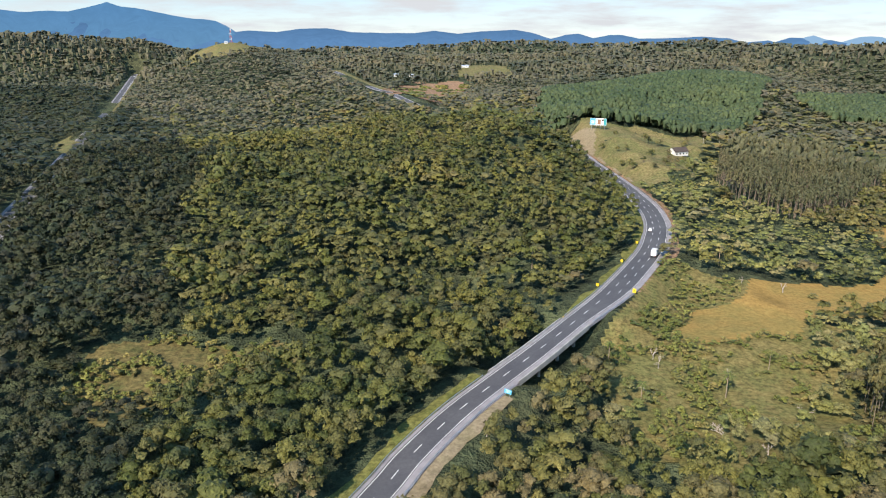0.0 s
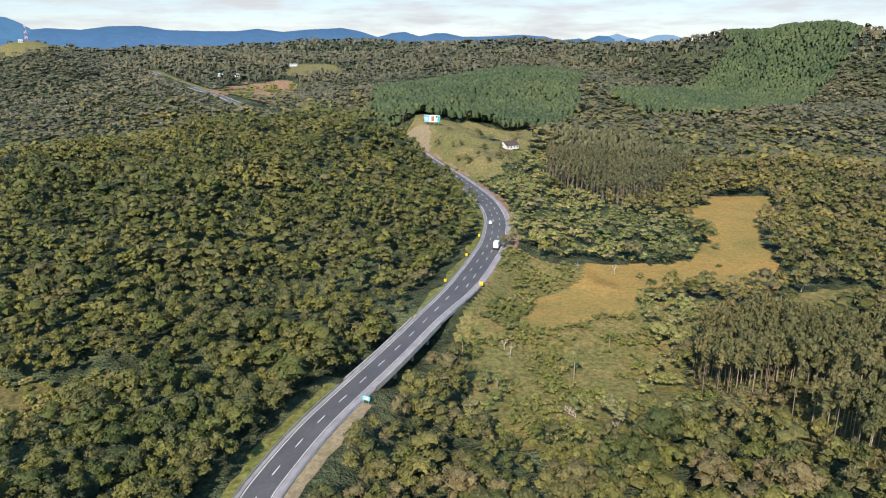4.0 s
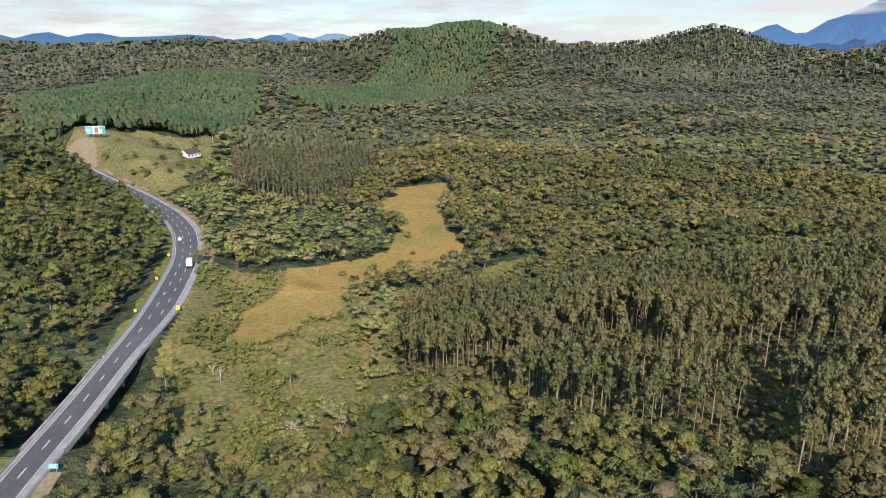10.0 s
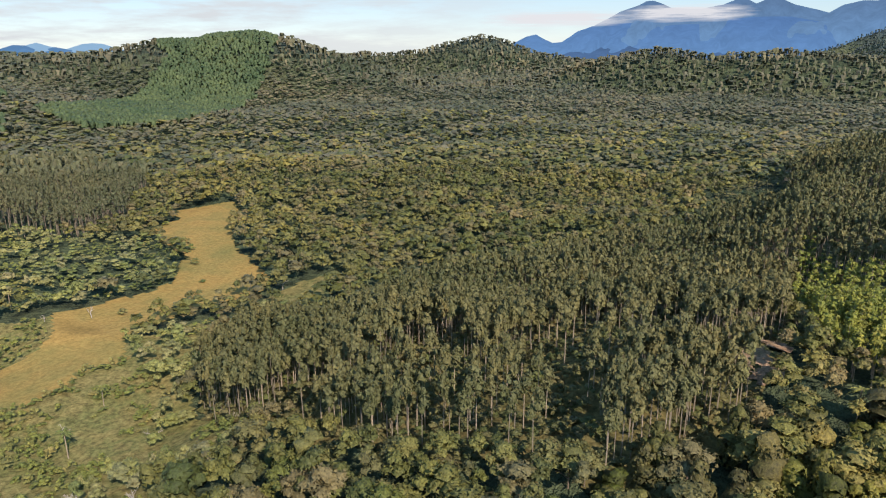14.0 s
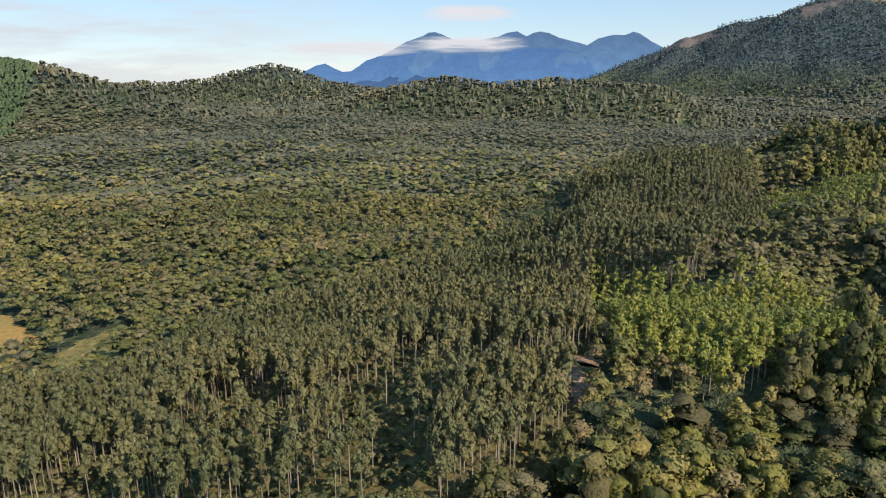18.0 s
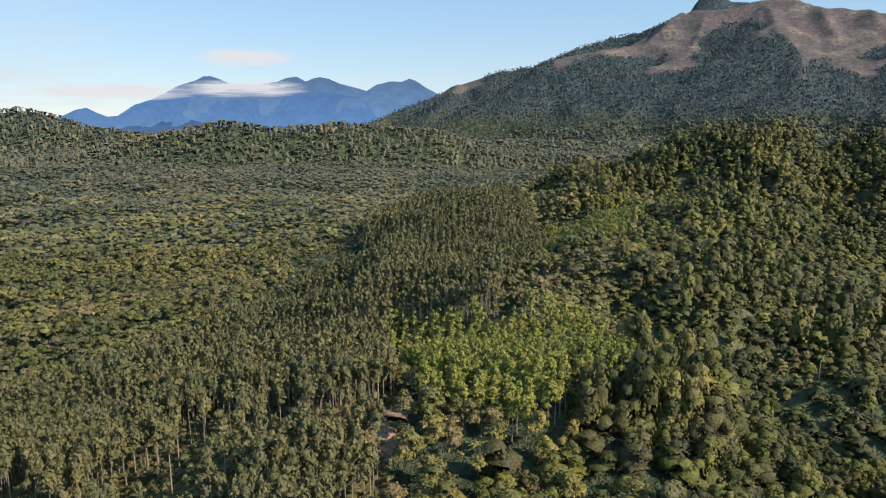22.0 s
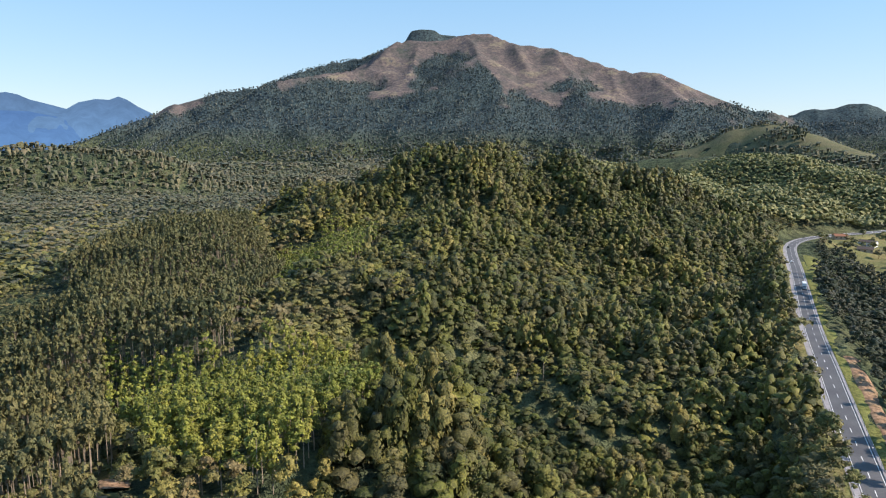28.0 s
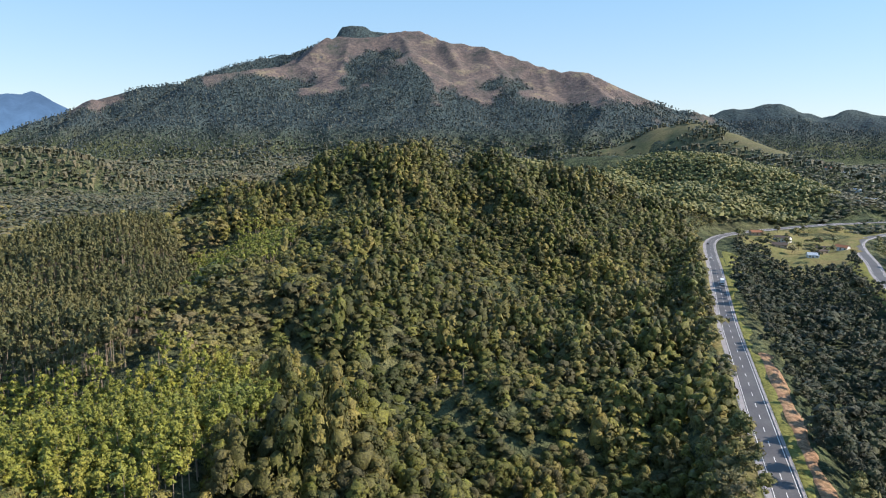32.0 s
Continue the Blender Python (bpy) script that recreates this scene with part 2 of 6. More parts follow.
# ridges: width, then crest points (x, y, height)
RIDGES = [
    (170, [polar(-24, 560, 22), polar(-8, 470, 34), polar(2, 560, 44), polar(8, 720, 34)]),
    (140, [sight(-16.2, -0.62, 1450, 0), polar(-10, 1150, 40), polar(-4, 900, 30)]),
    (200, [polar(13, 1000, 36), polar(20, 1100, 52), polar(24, 1300, 40)]),
    (170, [sight(t, e, 1480) for t, e in ((28, -0.6), (31.7, -0.41), (33, 0.08), (34.3, 0.33), (36.4, 0.36), (38.2, 0.47), (39.1, 0.78), (41, 0.90), (43, 0.56), (44.8, -0.12), (46.5, -0.8))]),
    (150, [sight(t, e, 1950, 11, (2, 11)) for t, e in ((46.5, -0.85), (48, -0.95), (50, -0.76), (52.2, -0.64), (54.3, -0.44), (55.6, -0.15), (56.8, 0.26), (58, 0.53), (59, 0.65), (59.8, 0.44), (61.1, -0.24), (62.5, -0.75), (65, -1.2))]),
    (130, [sight(t, e, 1500, 10, (18, 22)) for t, e in ((67.5, -1.35), (69.3, -0.86), (71.1, -0.43), (72.8, -0.31), (74.6, -0.66), (76.4, -0.97), (79.1, -0.58), (81.1, -0.42), (84, -0.7), (88, -0.9))]),
    (80, [(320, -20, 35), (420, 12, 34), (505, 0, 36), (590, -70, 32)]),
    (95, [(170, 60, 37), (190, 0, 38), (320, -20, 35), (450, -100, 45), (520, -150, 60), (640, -225, 86)]),
    (120, [(590, -10, 38), (635, -89, 56), (667, -133, 69), (667, -174, 77), (673, -247, 87), (648, -302, 82), (630, -355, 77), (637, -399, 68), (677, -487, 60), (679, -603, 38), (760, -760, 20)]),
    (100, [(1035, -552, 62), (948, -561, 69), (798, -628, 59), (691, -682, 40), (604, -717, 19), (574, -727, 6)]),
    (110, [(1236, -882, 70), (1077, -917, 80), (919, -935, 75), (771, -903, 54), (665, -858, 34)]),
    (150, [(1455, -1168, 82), (1367, -1265, 136), (1331, -1301, 148), (1175, -1242, 124), (1019, -1179, 92), (874, -1102, 67)]),
    (220, [polar(-36, 1750, 100), polar(-30, 1700, 104), polar(-24, 1750, 92)]),
    (240, [sight(t, e, 2300, 19) for t, e in ((-28, -0.6), (-24.3, -0.62), (-22, -1.2), (-19, -0.95), (-14.5, -0.92), (-11.6, -1.29), (-8.1, -0.75), (-6.4, -1.17), (-1.1, -0.73), (2, -0.8), (3.3, -0.37), (5.9, -0.28), (7.7, -0.31), (9.4, -0.68), (15.7, -0.81), (17, -1.12), (19.4, -1.1), (20.9, -0.76), (25.4, -0.57), (31, -0.5))]),
]
# the great mountain: its crest, the spurs that run down towards the plain, the knob behind it and the lower peaks beyond, by bearing, height angle and distance
LOOKOUT = (38, 21)
MOUNTAIN = [[sight(t, e, d, 0, LOOKOUT) for t, e, d in line] for line in (
    ((82, -1.0, 3200), (84.4, -0.25, 3300), (86.1, 0.55, 3400), (88, 1.25, 3500), (89.1, 1.59, 3550), (91, 2.52, 3600), (93.4, 3.32, 3600), (96.6, 3.82, 3650), (99.9, 5.09, 3780), (102.1, 5.74, 3850), (104.7, 6.23, 3900), (106.4, 6.82, 3850), (108.2, 7.57, 3780), (111, 7.65, 3760),
     (113.5, 8.2, 3800), (114.8, 8.08, 3780), (116.6, 7.37, 3700), (119.7, 6.99, 3650), (121.9, 6.29, 3600), (124.2, 5.51, 3550), (125.9, 5.08, 3500), (127.4, 5.13, 3480), (128.5, 4.73, 3450), (130.6, 3.74, 3450), (132.7, 2.87, 3450), (134.4, 2.23, 3450), (136, 2.0, 3500), (137.2, 1.6, 3560)),
    ((108.1, 7.55, 3740), (104.9, 5.62, 3500), (101.3, 4.98, 3400), (97.9, 3.8, 3250), (93.9, 1.93, 3050), (91, -0.1, 2850)), ((91, 2.5, 3580), (89.6, 1.4, 3350), (88.1, 0.1, 3080)),
    ((109.9, 7.5, 3720), (108.6, 5.3, 3400), (106.9, 3.1, 3120), (104.8, 1.05, 2860), (103.2, -0.75, 2600)), ((113.4, 8.1, 3780), (113.9, 6.5, 3480), (110.8, 3.98, 3220), (108.6, 1.75, 2930), (107.3, -0.5, 2620)),
    ((116.6, 7.3, 3690), (117.5, 5.55, 3430), (115.7, 3.3, 3180), (115.2, 1.5, 2930), (114.8, -0.5, 2620)), ((119.7, 6.9, 3640), (121, 5.1, 3400), (119.6, 2.85, 3130), (120.5, 1.05, 2870), (121.7, -0.75, 2560)),
    ((124.2, 5.4, 3540), (124.6, 4.0, 3350), (123.6, 2.2, 3090), (124.9, 0.4, 2820), (126.5, -1.1, 2520)), ((128.2, 4.85, 3440), (129.7, 3.3, 3200), (129.3, 1.5, 2930), (128.4, -0.3, 2640)), ((132.7, 2.8, 3430), (133, 1.85, 3150), (131.3, 0.75, 2900), (130.2, -0.6, 2620)))]
KNOB = [sight(t, e, 4250, 0, LOOKOUT) for t, e in ((108.6, 8.30), (109.3, 8.43), (110.4, 8.37), (110.9, 8.02), (112.2, 7.9))]
LOW_PEAKS = [sight(t, e, 4100, 0, LOOKOUT) for t, e in ((136.4, 1.3), (138.7, 2.31), (139.4, 2.47), (140.1, 2.3), (140.9, 2.68), (141.7, 2.75), (142.7, 2.34), (143.8, 1.67), (145.8, 2.1), (147, 2.0), (150, 1.4), (155, 0.6))]
ROAD_A = [(-130, 48, 5), (-75, 75, 5), (-42, 103, 5), (-25, 125, 5), (-13.9, 146.8, 5), (-8.3, 158.7, 5.5), (3.6, 178.6, 6.5), (17.1, 197.4, 7.2), (30.9, 216, 7.8), (49, 242.2, 8.4),
          (70.4, 274.6, 9), (97, 322.7, 9.8), (108.5, 350.9, 10.1), (115.4, 372.6, 10.3), (119.8, 395, 10.5), (122.3, 418, 10.7), (122.8, 440.3, 10.9), (121.8, 489.7, 11.2),
          (118.2, 548.6, 11.5), (116, 600, 11.8), (112, 660, 12.2), (100, 720, 13), (80, 800, 14)]
ROAD_B = [(-60, -100, 12), (40, -55, 11.5), (110, -107, 11), (163.7, -159.1, 11), (199.8, -193.4, 11), (250.7, -242.3, 11), (304.8, -294.4, 11), (389.4, -379.6, 11), (439, -429.7, 11),
          (492, -482.3, 11), (530.1, -523, 11), (556, -562, 11), (570, -604, 11), (577, -670, 11), (580, -760, 11), (575, -880, 10)]
ROAD_B2 = [(240, -390, 9), (345.6, -499.8, 9), (396.4, -564.8, 9), (443.7, -622.7, 9), (479, -672.5, 9), (500.3, -723.9, 9), (507.3, -790, 9), (505, -900, 9)]
ROAD_C = [(-190, 240, 4), (-246.3, 378.5, 8), (-290, 500, 8), (-370, 720, 7), (-448.6, 940.4, 8), (-494.7, 1079, 13), (-573.8, 1318.1, 27), (-629.6, 1477.7, 33)]
ROAD_D = [(-240, 1500, 42), (-203.6, 1407.6, 39), (-164.1, 1307.2, 32), (-103.2, 1080, 33), (-77.4, 1010, 33), (-30, 900, 24)]
ROADS = [(ROAD_A, 9, 22), (ROAD_B, 11, 22), (ROAD_B2, 8, 20), (ROAD_C, 9, 24), (ROAD_D, 10, 40)]
BRIDGE = (7.2, 9.3)                     # the stretch of ROAD_A, in vertices, that is carried over the stream


def ridge_line(x, y, crest, slope):
    """Height of a ridge whose flanks fall evenly, and the distance to its line."""
    best, near = np.full(np.shape(x), -1e9), np.full(np.shape(x), 1e9)
    for a, b in zip(crest, crest[1:]):
        d, at = line_distance(x, y, [a, b])
        best = np.maximum(best, a[2] + (b[2] - a[2]) * at - slope * d)
        near = np.minimum(near, d)
    return best, near


def mountain(x, y):
    """Height of the mountain, and how far each place lies from its nearest spur."""
    wx, wy = x + 90 * fractal(x, y, 420, 3, 21), y + 90 * fractal(x, y, 420, 3, 27)
    top, near = np.full(np.shape(x), -1e9), np.full(np.shape(x), 1e9)
    for i, line in enumerate(MOUNTAIN):
        z, d = ridge_line(*((x, y) if i == 0 else (wx, wy)), line, 0.60 if i == 0 else 0.47)
        top, near = np.maximum(top, z), np.minimum(near, d)
    top = np.maximum(top, ridge_line(x, y, LOW_PEAKS, 0.42)[0])
    # side gullies between the spurs
    top = top - 60 * np.clip(0.30 - np.abs(fractal(x, y, 330, 4, 61)), 0, 1) * np.clip(near / 160, 0, 1) + 26 * fractal(x, y, 120, 3, 64) * np.clip(near / 120, 0.1, 1)
    top = np.maximum(top, ridge_line(x, y, KNOB, 1.7)[0])
    return top, near


def land(x, y):
    x, y = np.asarray(x, float), np.asarray(y, float)
    far = np.hypot(x, y)
    turn = np.degrees(np.arctan2(x, y))
    sink = 1 - np.clip((far - 2300) / 700, 0, 1)
    h = 58 * np.interp(turn, [80, 92, 125, 150], [1, 0.2, 0.2, 0.5]) * np.clip((far - 750) / 1100, 0, 1) ** 1.5 * sink + 16.0 * fractal(x, y, 190, 3, 5) * np.clip((far - 380) / 300, 0.1, 1) * np.where(x * 0.86 - y * 0.5 > -140, 1, 0.8)
    h = h + 40 * fractal(x, y, 700, 3, 9) * np.clip((far - 900) / 900, 0, 1) * sink
    # short steep gullies on the wooded hills
    relief = np.zeros(np.shape(x))
    for crest, wide, deep in ((RIDGES[7][1], 150, 21), (RIDGES[8][1], 190, 21), (RIDGES[0][1], 260, 13)):
        d, at = line_distance(x, y, crest)
        part_of = deep * (0.12 - 2.0 * np.abs(fractal(x, y, 95, 3, 121))) * np.exp(-(d / wide) ** 4) * np.clip((far - 120) / 120, 0, 1)
        relief = np.where(np.abs(part_of) > np.abs(relief), part_of, relief)
    p = np.zeros(np.shape(x))
    for width, crest in RIDGES:
        rise = np.zeros(np.shape(x))
        for a, b in zip(crest, crest[1:]):
            d, at = line_distance(x, y, [a, b])
            rise = np.maximum(rise, (a[2] + (b[2] - a[2]) * at) * np.exp(-(d / width) ** 2))
        p = p + rise ** 3
    h = np.cbrt(np.maximum(h, 0) ** 3 + p) + np.minimum(h, 0) + relief
    top = np.where((far > 2200) & (turn > 76), mountain(x, y)[0], -200.0)
    h = np.where(top > -150, 0.5 * (h + top + np.sqrt((h - top) ** 2 + 30 ** 2) - 2), h)
    for road, flat, blend in ROADS:
        d, at = line_distance(x, y, road)
        z = np.interp(at, range(len(road)), [c[2] for c in road])
        f = np.clip((d - flat) / blend, 0, 1)
        f = f * f * (3 - 2 * f)
        if road is ROAD_A:
            z = z - 6.5 * np.clip(np.minimum(at - BRIDGE[0], BRIDGE[1] - at) / 0.35, 0, 1)
        h = h * f + (z - 0.25) * (1 - f)
    return h


def bareness(x, y):
    """Where the mountain is open grass and rock: above the wood line, which lies lower on the spurs than in the gullies."""
    far, turn = np.hypot(x, y), np.degrees(np.arctan2(x, y))
    z, near = mountain(x, y)
    line = np.interp(turn, [86, 88.6, 92, 93.2, 96.5, 98, 107, 108.5, 113.5, 115.5, 120, 126, 128, 136, 138, 150], [900, 235, 235, 600, 600, 335, 340, 420, 420, 250, 265, 280, 200, 205, 330, 330])
    line = line + 130 * np.clip((near - 45) / 130, 0, 1) + 170 * fractal(x, y, 240, 5, 83) + 110 * fractal(x, y, 75, 3, 85) + np.where((turn > 96) & (turn < 107.6), 2.0 * np.clip(far - 3700, 0, 200), 0) + np.where(far > 4100, 400, 0) * (turn < 130)
    return np.clip((z - line) / 45 + 0.5, 0, 1) * (far > 2300) * (turn > 82)


def height(x, y):
    return float(land(np.array([x]), np.array([y]))[0])


def mesh_object(name, verts, faces, mat, smooth=False, attribute=None):
    """One object from arrays: verts (n, 3) and triangles or quads (m, k)."""
    me = bpy.data.meshes.new(name)
    verts, faces = np.asarray(verts, np.float32), np.asarray(faces, np.int32)
    me.vertices.add(len(verts))
    me.vertices.foreach_set("co", verts.ravel())
    me.loops.add(faces.size)
    me.loops.foreach_set("vertex_index", faces.ravel())
    me.polygons.add(len(faces))
    k = faces.shape[1]
    me.polygons.foreach_set("loop_start", np.arange(0, faces.size, k, dtype=np.int32))
    me.polygons.foreach_set("loop_total", np.full(len(faces), k, np.int32))
    if attribute is not None:
        a = me.attributes.new("species", "FLOAT", "POINT")
        a.data.foreach_set("value", np.asarray(attribute, np.float32))
    me.update(calc_edges=True)
    me.polygons.foreach_set("use_smooth", np.full(len(faces), smooth))
    if mat:
        me.materials.append(mat)
    return new(name, me)


def ground_sheet():
    """The ground out to the horizon: rings that widen with distance."""
    rings = np.concatenate([np.linspace(0.02, 140, 18), np.arange(146, 560, 8), np.arange(566, 760, 14), np.geomspace(765, 2400, 40), np.arange(2430, 3960, 27), np.linspace(3990, 4900, 20)])
    turns = np.radians(np.concatenate([np.arange(-40, 84, 0.4), np.arange(84, 150, 0.2), np.arange(150, 156, 0.3), np.arange(156, 320, 1.5)]))
    r, a = np.meshgrid(rings, turns, indexing="ij")
    x, y = r * np.sin(a), r * np.cos(a)
    z = land(x, y)
    n, k = r.shape
    i, j = np.meshgrid(np.arange(n - 1), np.arange(k), indexing="ij")
    quads = np.stack([i * k + j, i * k + (j + 1) % k, (i + 1) * k + (j + 1) % k, (i + 1) * k + j], -1).reshape(-1, 4)[:, ::-1]
    return mesh_object("ground", np.stack([x, y, z], -1).reshape(-1, 3), quads, M_GROUND, True, bareness(x, y).ravel())


# ---- zones of the land ----
SWAMP = [(143, 305), (199, 305), (218, 328), (243, 373), (251, 404), (306, 431), (332, 416), (304, 369), (272, 348), (246, 311), (233, 276), (207, 265), (176, 269), (156, 267), (135, 241), (114, 246), (97, 237), (88, 248), (101, 268), (118, 277)]
GLADE = [(205, 252), (243, 257), (253, 243), (222, 220), (198, 227)]
GREEN_GLADE = [(229, 210), (279, 211), (266, 192), (227, 199)]
MARSH = [(73, 232), (97, 237), (115, 243), (135, 238), (129, 210), (106, 184), (83, 179), (62, 192), (56, 212)]
SHRUBS = [(100, 321), (138, 300), (140, 250), (97, 236), (72, 228), (55, 209), (46, 212), (62, 250), (84, 290)]
EUC = [(141, 208), (170, 212), (190, 190), (260, 184), (319, 157), (410, 117), (452, 96), (375, 62), (330, 52), (238, 44), (183, 45), (146, 36), (124, 62), (111, 86), (115, 115), (120, 146), (122, 175)]
EUC_RIDGE = [(375, 78), (456, 98), (520, 86), (605, 100), (640, 50), (600, -30), (480, -38), (372, -10), (286, 10), (336, 56)]
YOUNG = [(338, 54), (280, 12), (291, -19), (234, -30), (200, -20), (172, 6), (188, 30), (238, 44)]
YOUNG_TOP = [(400, -30), (520, -42), (560, -100), (480, -100), (410, -66)]
DARK_EUC = [(182, 445), (222, 565), (275, 650), (345, 645), (350, 548), (250, 425), (196, 409)]
LOW_WOOD = [(108, 325), (145, 306), (199, 306), (216, 330), (235, 372), (196, 405), (182, 445), (220, 560), (212, 585), (170, 530), (150, 560), (132, 503), (128, 440), (126, 400), (118, 352)]
PINES = [(93, 742), (150, 1050), (260, 1250), (426, 1290), (450, 1000), (332, 765), (227, 655), (152, 664)]
PINE_HILL = [(800, 1150), (860, 1300), (1000, 1250), (1010, 1080), (840, 960), (560, 791), (443, 804), (440, 900)]
FARM = [(112, 640), (118, 690), (150, 690), (235, 675), (262, 680), (224, 606), (190, 528), (150, 478), (134, 458), (124, 442), (119, 532)]
TOWN = [(380, -420), (560, -470), (650, -560), (680, -900), (420, -900), (330, -520)]
TOWN_WOOD = [(60, -120), (190, -195), (305, -308), (440, -440), (520, -520), (500, -580), (380, -600), (200, -420), (60, -260)]
YOUNG_SLOPE = [(1300, -800), (1350, -1000), (1100, -1080), (900, -1050), (700, -960), (625, -830), (592, -720), (592, -600), (600, -530), (650, -480), (760, -450), (1050, -560)]
DARK_GAP = [(440, 140), (420, 112), (455, 100), (520, 88), (600, 104), (570, 128), (520, 132)]
OLD_CLEARING = [(-118, 186), (-116, 226), (-100, 240), (-84, 224), (-58, 228), (-46, 212), (-66, 203), (-80, 186), (-100, 176)]
VILLAGE = [(524, -560), (556, -590), (566, -640), (566, -780), (510, -770), (490, -690), (455, -640), (415, -570), (388, -510), (394, -474), (430, -500), (470, -532), (492, -548)]
SCRUB = [(40, 186), (52, 229), (65, 252), (100, 318), (140, 300), (152, 258), (196, 240), (200, 226), (170, 222), (140, 214), (126, 190), (120, 160), (104, 148), (76, 150), (52, 164)]
FELLED = [(-100, 985), (-85, 1200), (-70, 1330), (40, 1400), (60, 1320), (30, 1150), (0, 1000)]
FIELD = [(20, 1420), (40, 1600), (130, 1640), (150, 1420)]
DRY_BANK = [(-406, 722), (-394, 750), (-339, 640), (-345, 615), (-375, 660)]
TOWER = polar(-16.2, 1450)
VINE_HILL = [(112, 60), (128, 54), (146, 34), (180, 12), (235, -34), (420, -70), (560, -70), (760, -40), (800, -400), (700, -520), (575, -545), (300, -275), (150, -120), (100, -60)]
SHADED_WOOD = [(-58, 112), (-84, 205), (-104, 264), (-130, 385), (-318, 800), (-560, 1150), (-900, 1300), (-900, 300), (-200, 60)]
GRASSY_HILL = [(1500, -1090), (1600, -1250), (1420, -1420), (1150, -1380), (950, -1260), (930, -1130), (1100, -1150), (1280, -1160)]
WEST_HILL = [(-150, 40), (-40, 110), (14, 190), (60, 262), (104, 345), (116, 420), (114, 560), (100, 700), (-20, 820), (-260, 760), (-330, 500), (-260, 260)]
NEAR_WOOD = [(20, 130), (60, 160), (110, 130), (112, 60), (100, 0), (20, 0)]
DIRT_PATCHES = [(184, 44, 7), (178, 38, 6), (196, 40, 5)]


def ragged(x, y, poly, rough=7.0):
    """Inside a zone with an uneven edge."""
    return inside(x + rough * 2 * fractal(x, y, 24, 3, 31), y + rough * 2 * fractal(x, y, 24, 3, 47), poly)


def scaled(nt, value, low, high):
    n = node(nt, "ShaderNodeMapRange", From_Min=low, From_Max=high)
    nt.links.new(value, n.inputs["Value"])
    return n.outputs[0]


def ground_material():
    """Forest floor near by; far off the closed canopy, and above it the burnt grass and rock of the mountain."""
    m, nt, b = material("forest floor and hazed far canopy", 0.9, 0.1)
    big = noise_tex(nt, 0.004, 4, 0.6, "World")
    fine = noise_tex(nt, 0.09, 5, 0.75, "World")
    c = ramp(nt, big, [(0.35, (0.052, 0.070, 0.044)), (0.5, (0.072, 0.088, 0.050)), (0.68, (0.110, 0.112, 0.062))])
    c = mixed(nt, 1.0, c, ramp(nt, noise_tex(nt, 0.028, 4, 0.7, "World"), [(0.35, (0.72, 0.75, 0.80)), (0.65, (1.25, 1.22, 1.15))]), "MULTIPLY")
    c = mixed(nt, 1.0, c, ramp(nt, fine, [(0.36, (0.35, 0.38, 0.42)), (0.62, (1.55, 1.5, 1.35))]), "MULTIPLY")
    geo = nt.nodes.new("ShaderNodeNewGeometry")
    sep = nt.nodes.new("ShaderNodeSeparateXYZ")
    nt.links.new(geo.outputs["Position"], sep.inputs[0])
    bare = nt.nodes.new("ShaderNodeAttribute")
    bare.attribute_name = "species"
    rock = ramp(nt, noise_tex(nt, 0.0075, 6, 0.7, "World"), [(0.33, (0.078, 0.085, 0.074)), (0.43, (0.118, 0.104, 0.096)), (0.54, (0.155, 0.122, 0.116)), (0.66, (0.235, 0.198, 0.140))])
    rock = mixed(nt, 1.0, rock, ramp(nt, noise_tex(nt, 0.06, 5, 0.75, "World"), [(0.38, (0.74, 0.76, 0.78)), (0.60, (1.22, 1.19, 1.15))]), "MULTIPLY")
    # broken outcrops of dark rock
    crag = noise_tex(nt, 0.021, 6, 0.72, "World")
    rock = mixed(nt, scaled(nt, crag, 0.60, 0.66), rock, (0.085, 0.088, 0.102))
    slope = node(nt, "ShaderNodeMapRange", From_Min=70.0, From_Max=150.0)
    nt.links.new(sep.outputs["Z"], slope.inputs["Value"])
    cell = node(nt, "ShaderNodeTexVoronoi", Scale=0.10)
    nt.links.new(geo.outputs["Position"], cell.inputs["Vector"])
    # light crown tops and dark cell edges: shade between crowns painted in
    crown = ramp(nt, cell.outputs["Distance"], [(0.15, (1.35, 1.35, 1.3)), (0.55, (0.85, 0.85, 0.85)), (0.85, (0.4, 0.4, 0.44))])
    # distance haze sits in this base colour as a blue tint
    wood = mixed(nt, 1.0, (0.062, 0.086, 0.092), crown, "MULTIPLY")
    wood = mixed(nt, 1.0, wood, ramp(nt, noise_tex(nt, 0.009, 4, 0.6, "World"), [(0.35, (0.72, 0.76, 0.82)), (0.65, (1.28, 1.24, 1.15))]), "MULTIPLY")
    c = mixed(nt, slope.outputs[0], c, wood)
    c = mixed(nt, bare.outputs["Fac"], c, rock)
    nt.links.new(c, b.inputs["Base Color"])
    bump(nt, b, fine, 1.0, 7.0)
    return m


def grass_material(name, tones, scale=0.05, depth=0.5):
    m, nt, b = material(name, 0.9, 0.1)
    n = len(tones)
    c = ramp(nt, noise_tex(nt, scale, 5, 0.65, "World"), [(0.3 + 0.4 * i / (n - 1), t) for i, t in enumerate(tones)])
    f = noise_tex(nt, 0.6, 4, 0.75, "World")
    c = mixed(nt, 1.0, c, ramp(nt, f, [(0.36, [1 - depth] * 3), (0.64, [1 + 0.84 * depth] * 3)]), "MULTIPLY")
    nt.links.new(c, b.inputs["Base Color"])
    bump(nt, b, f, 0.6, 0.4)
    return m


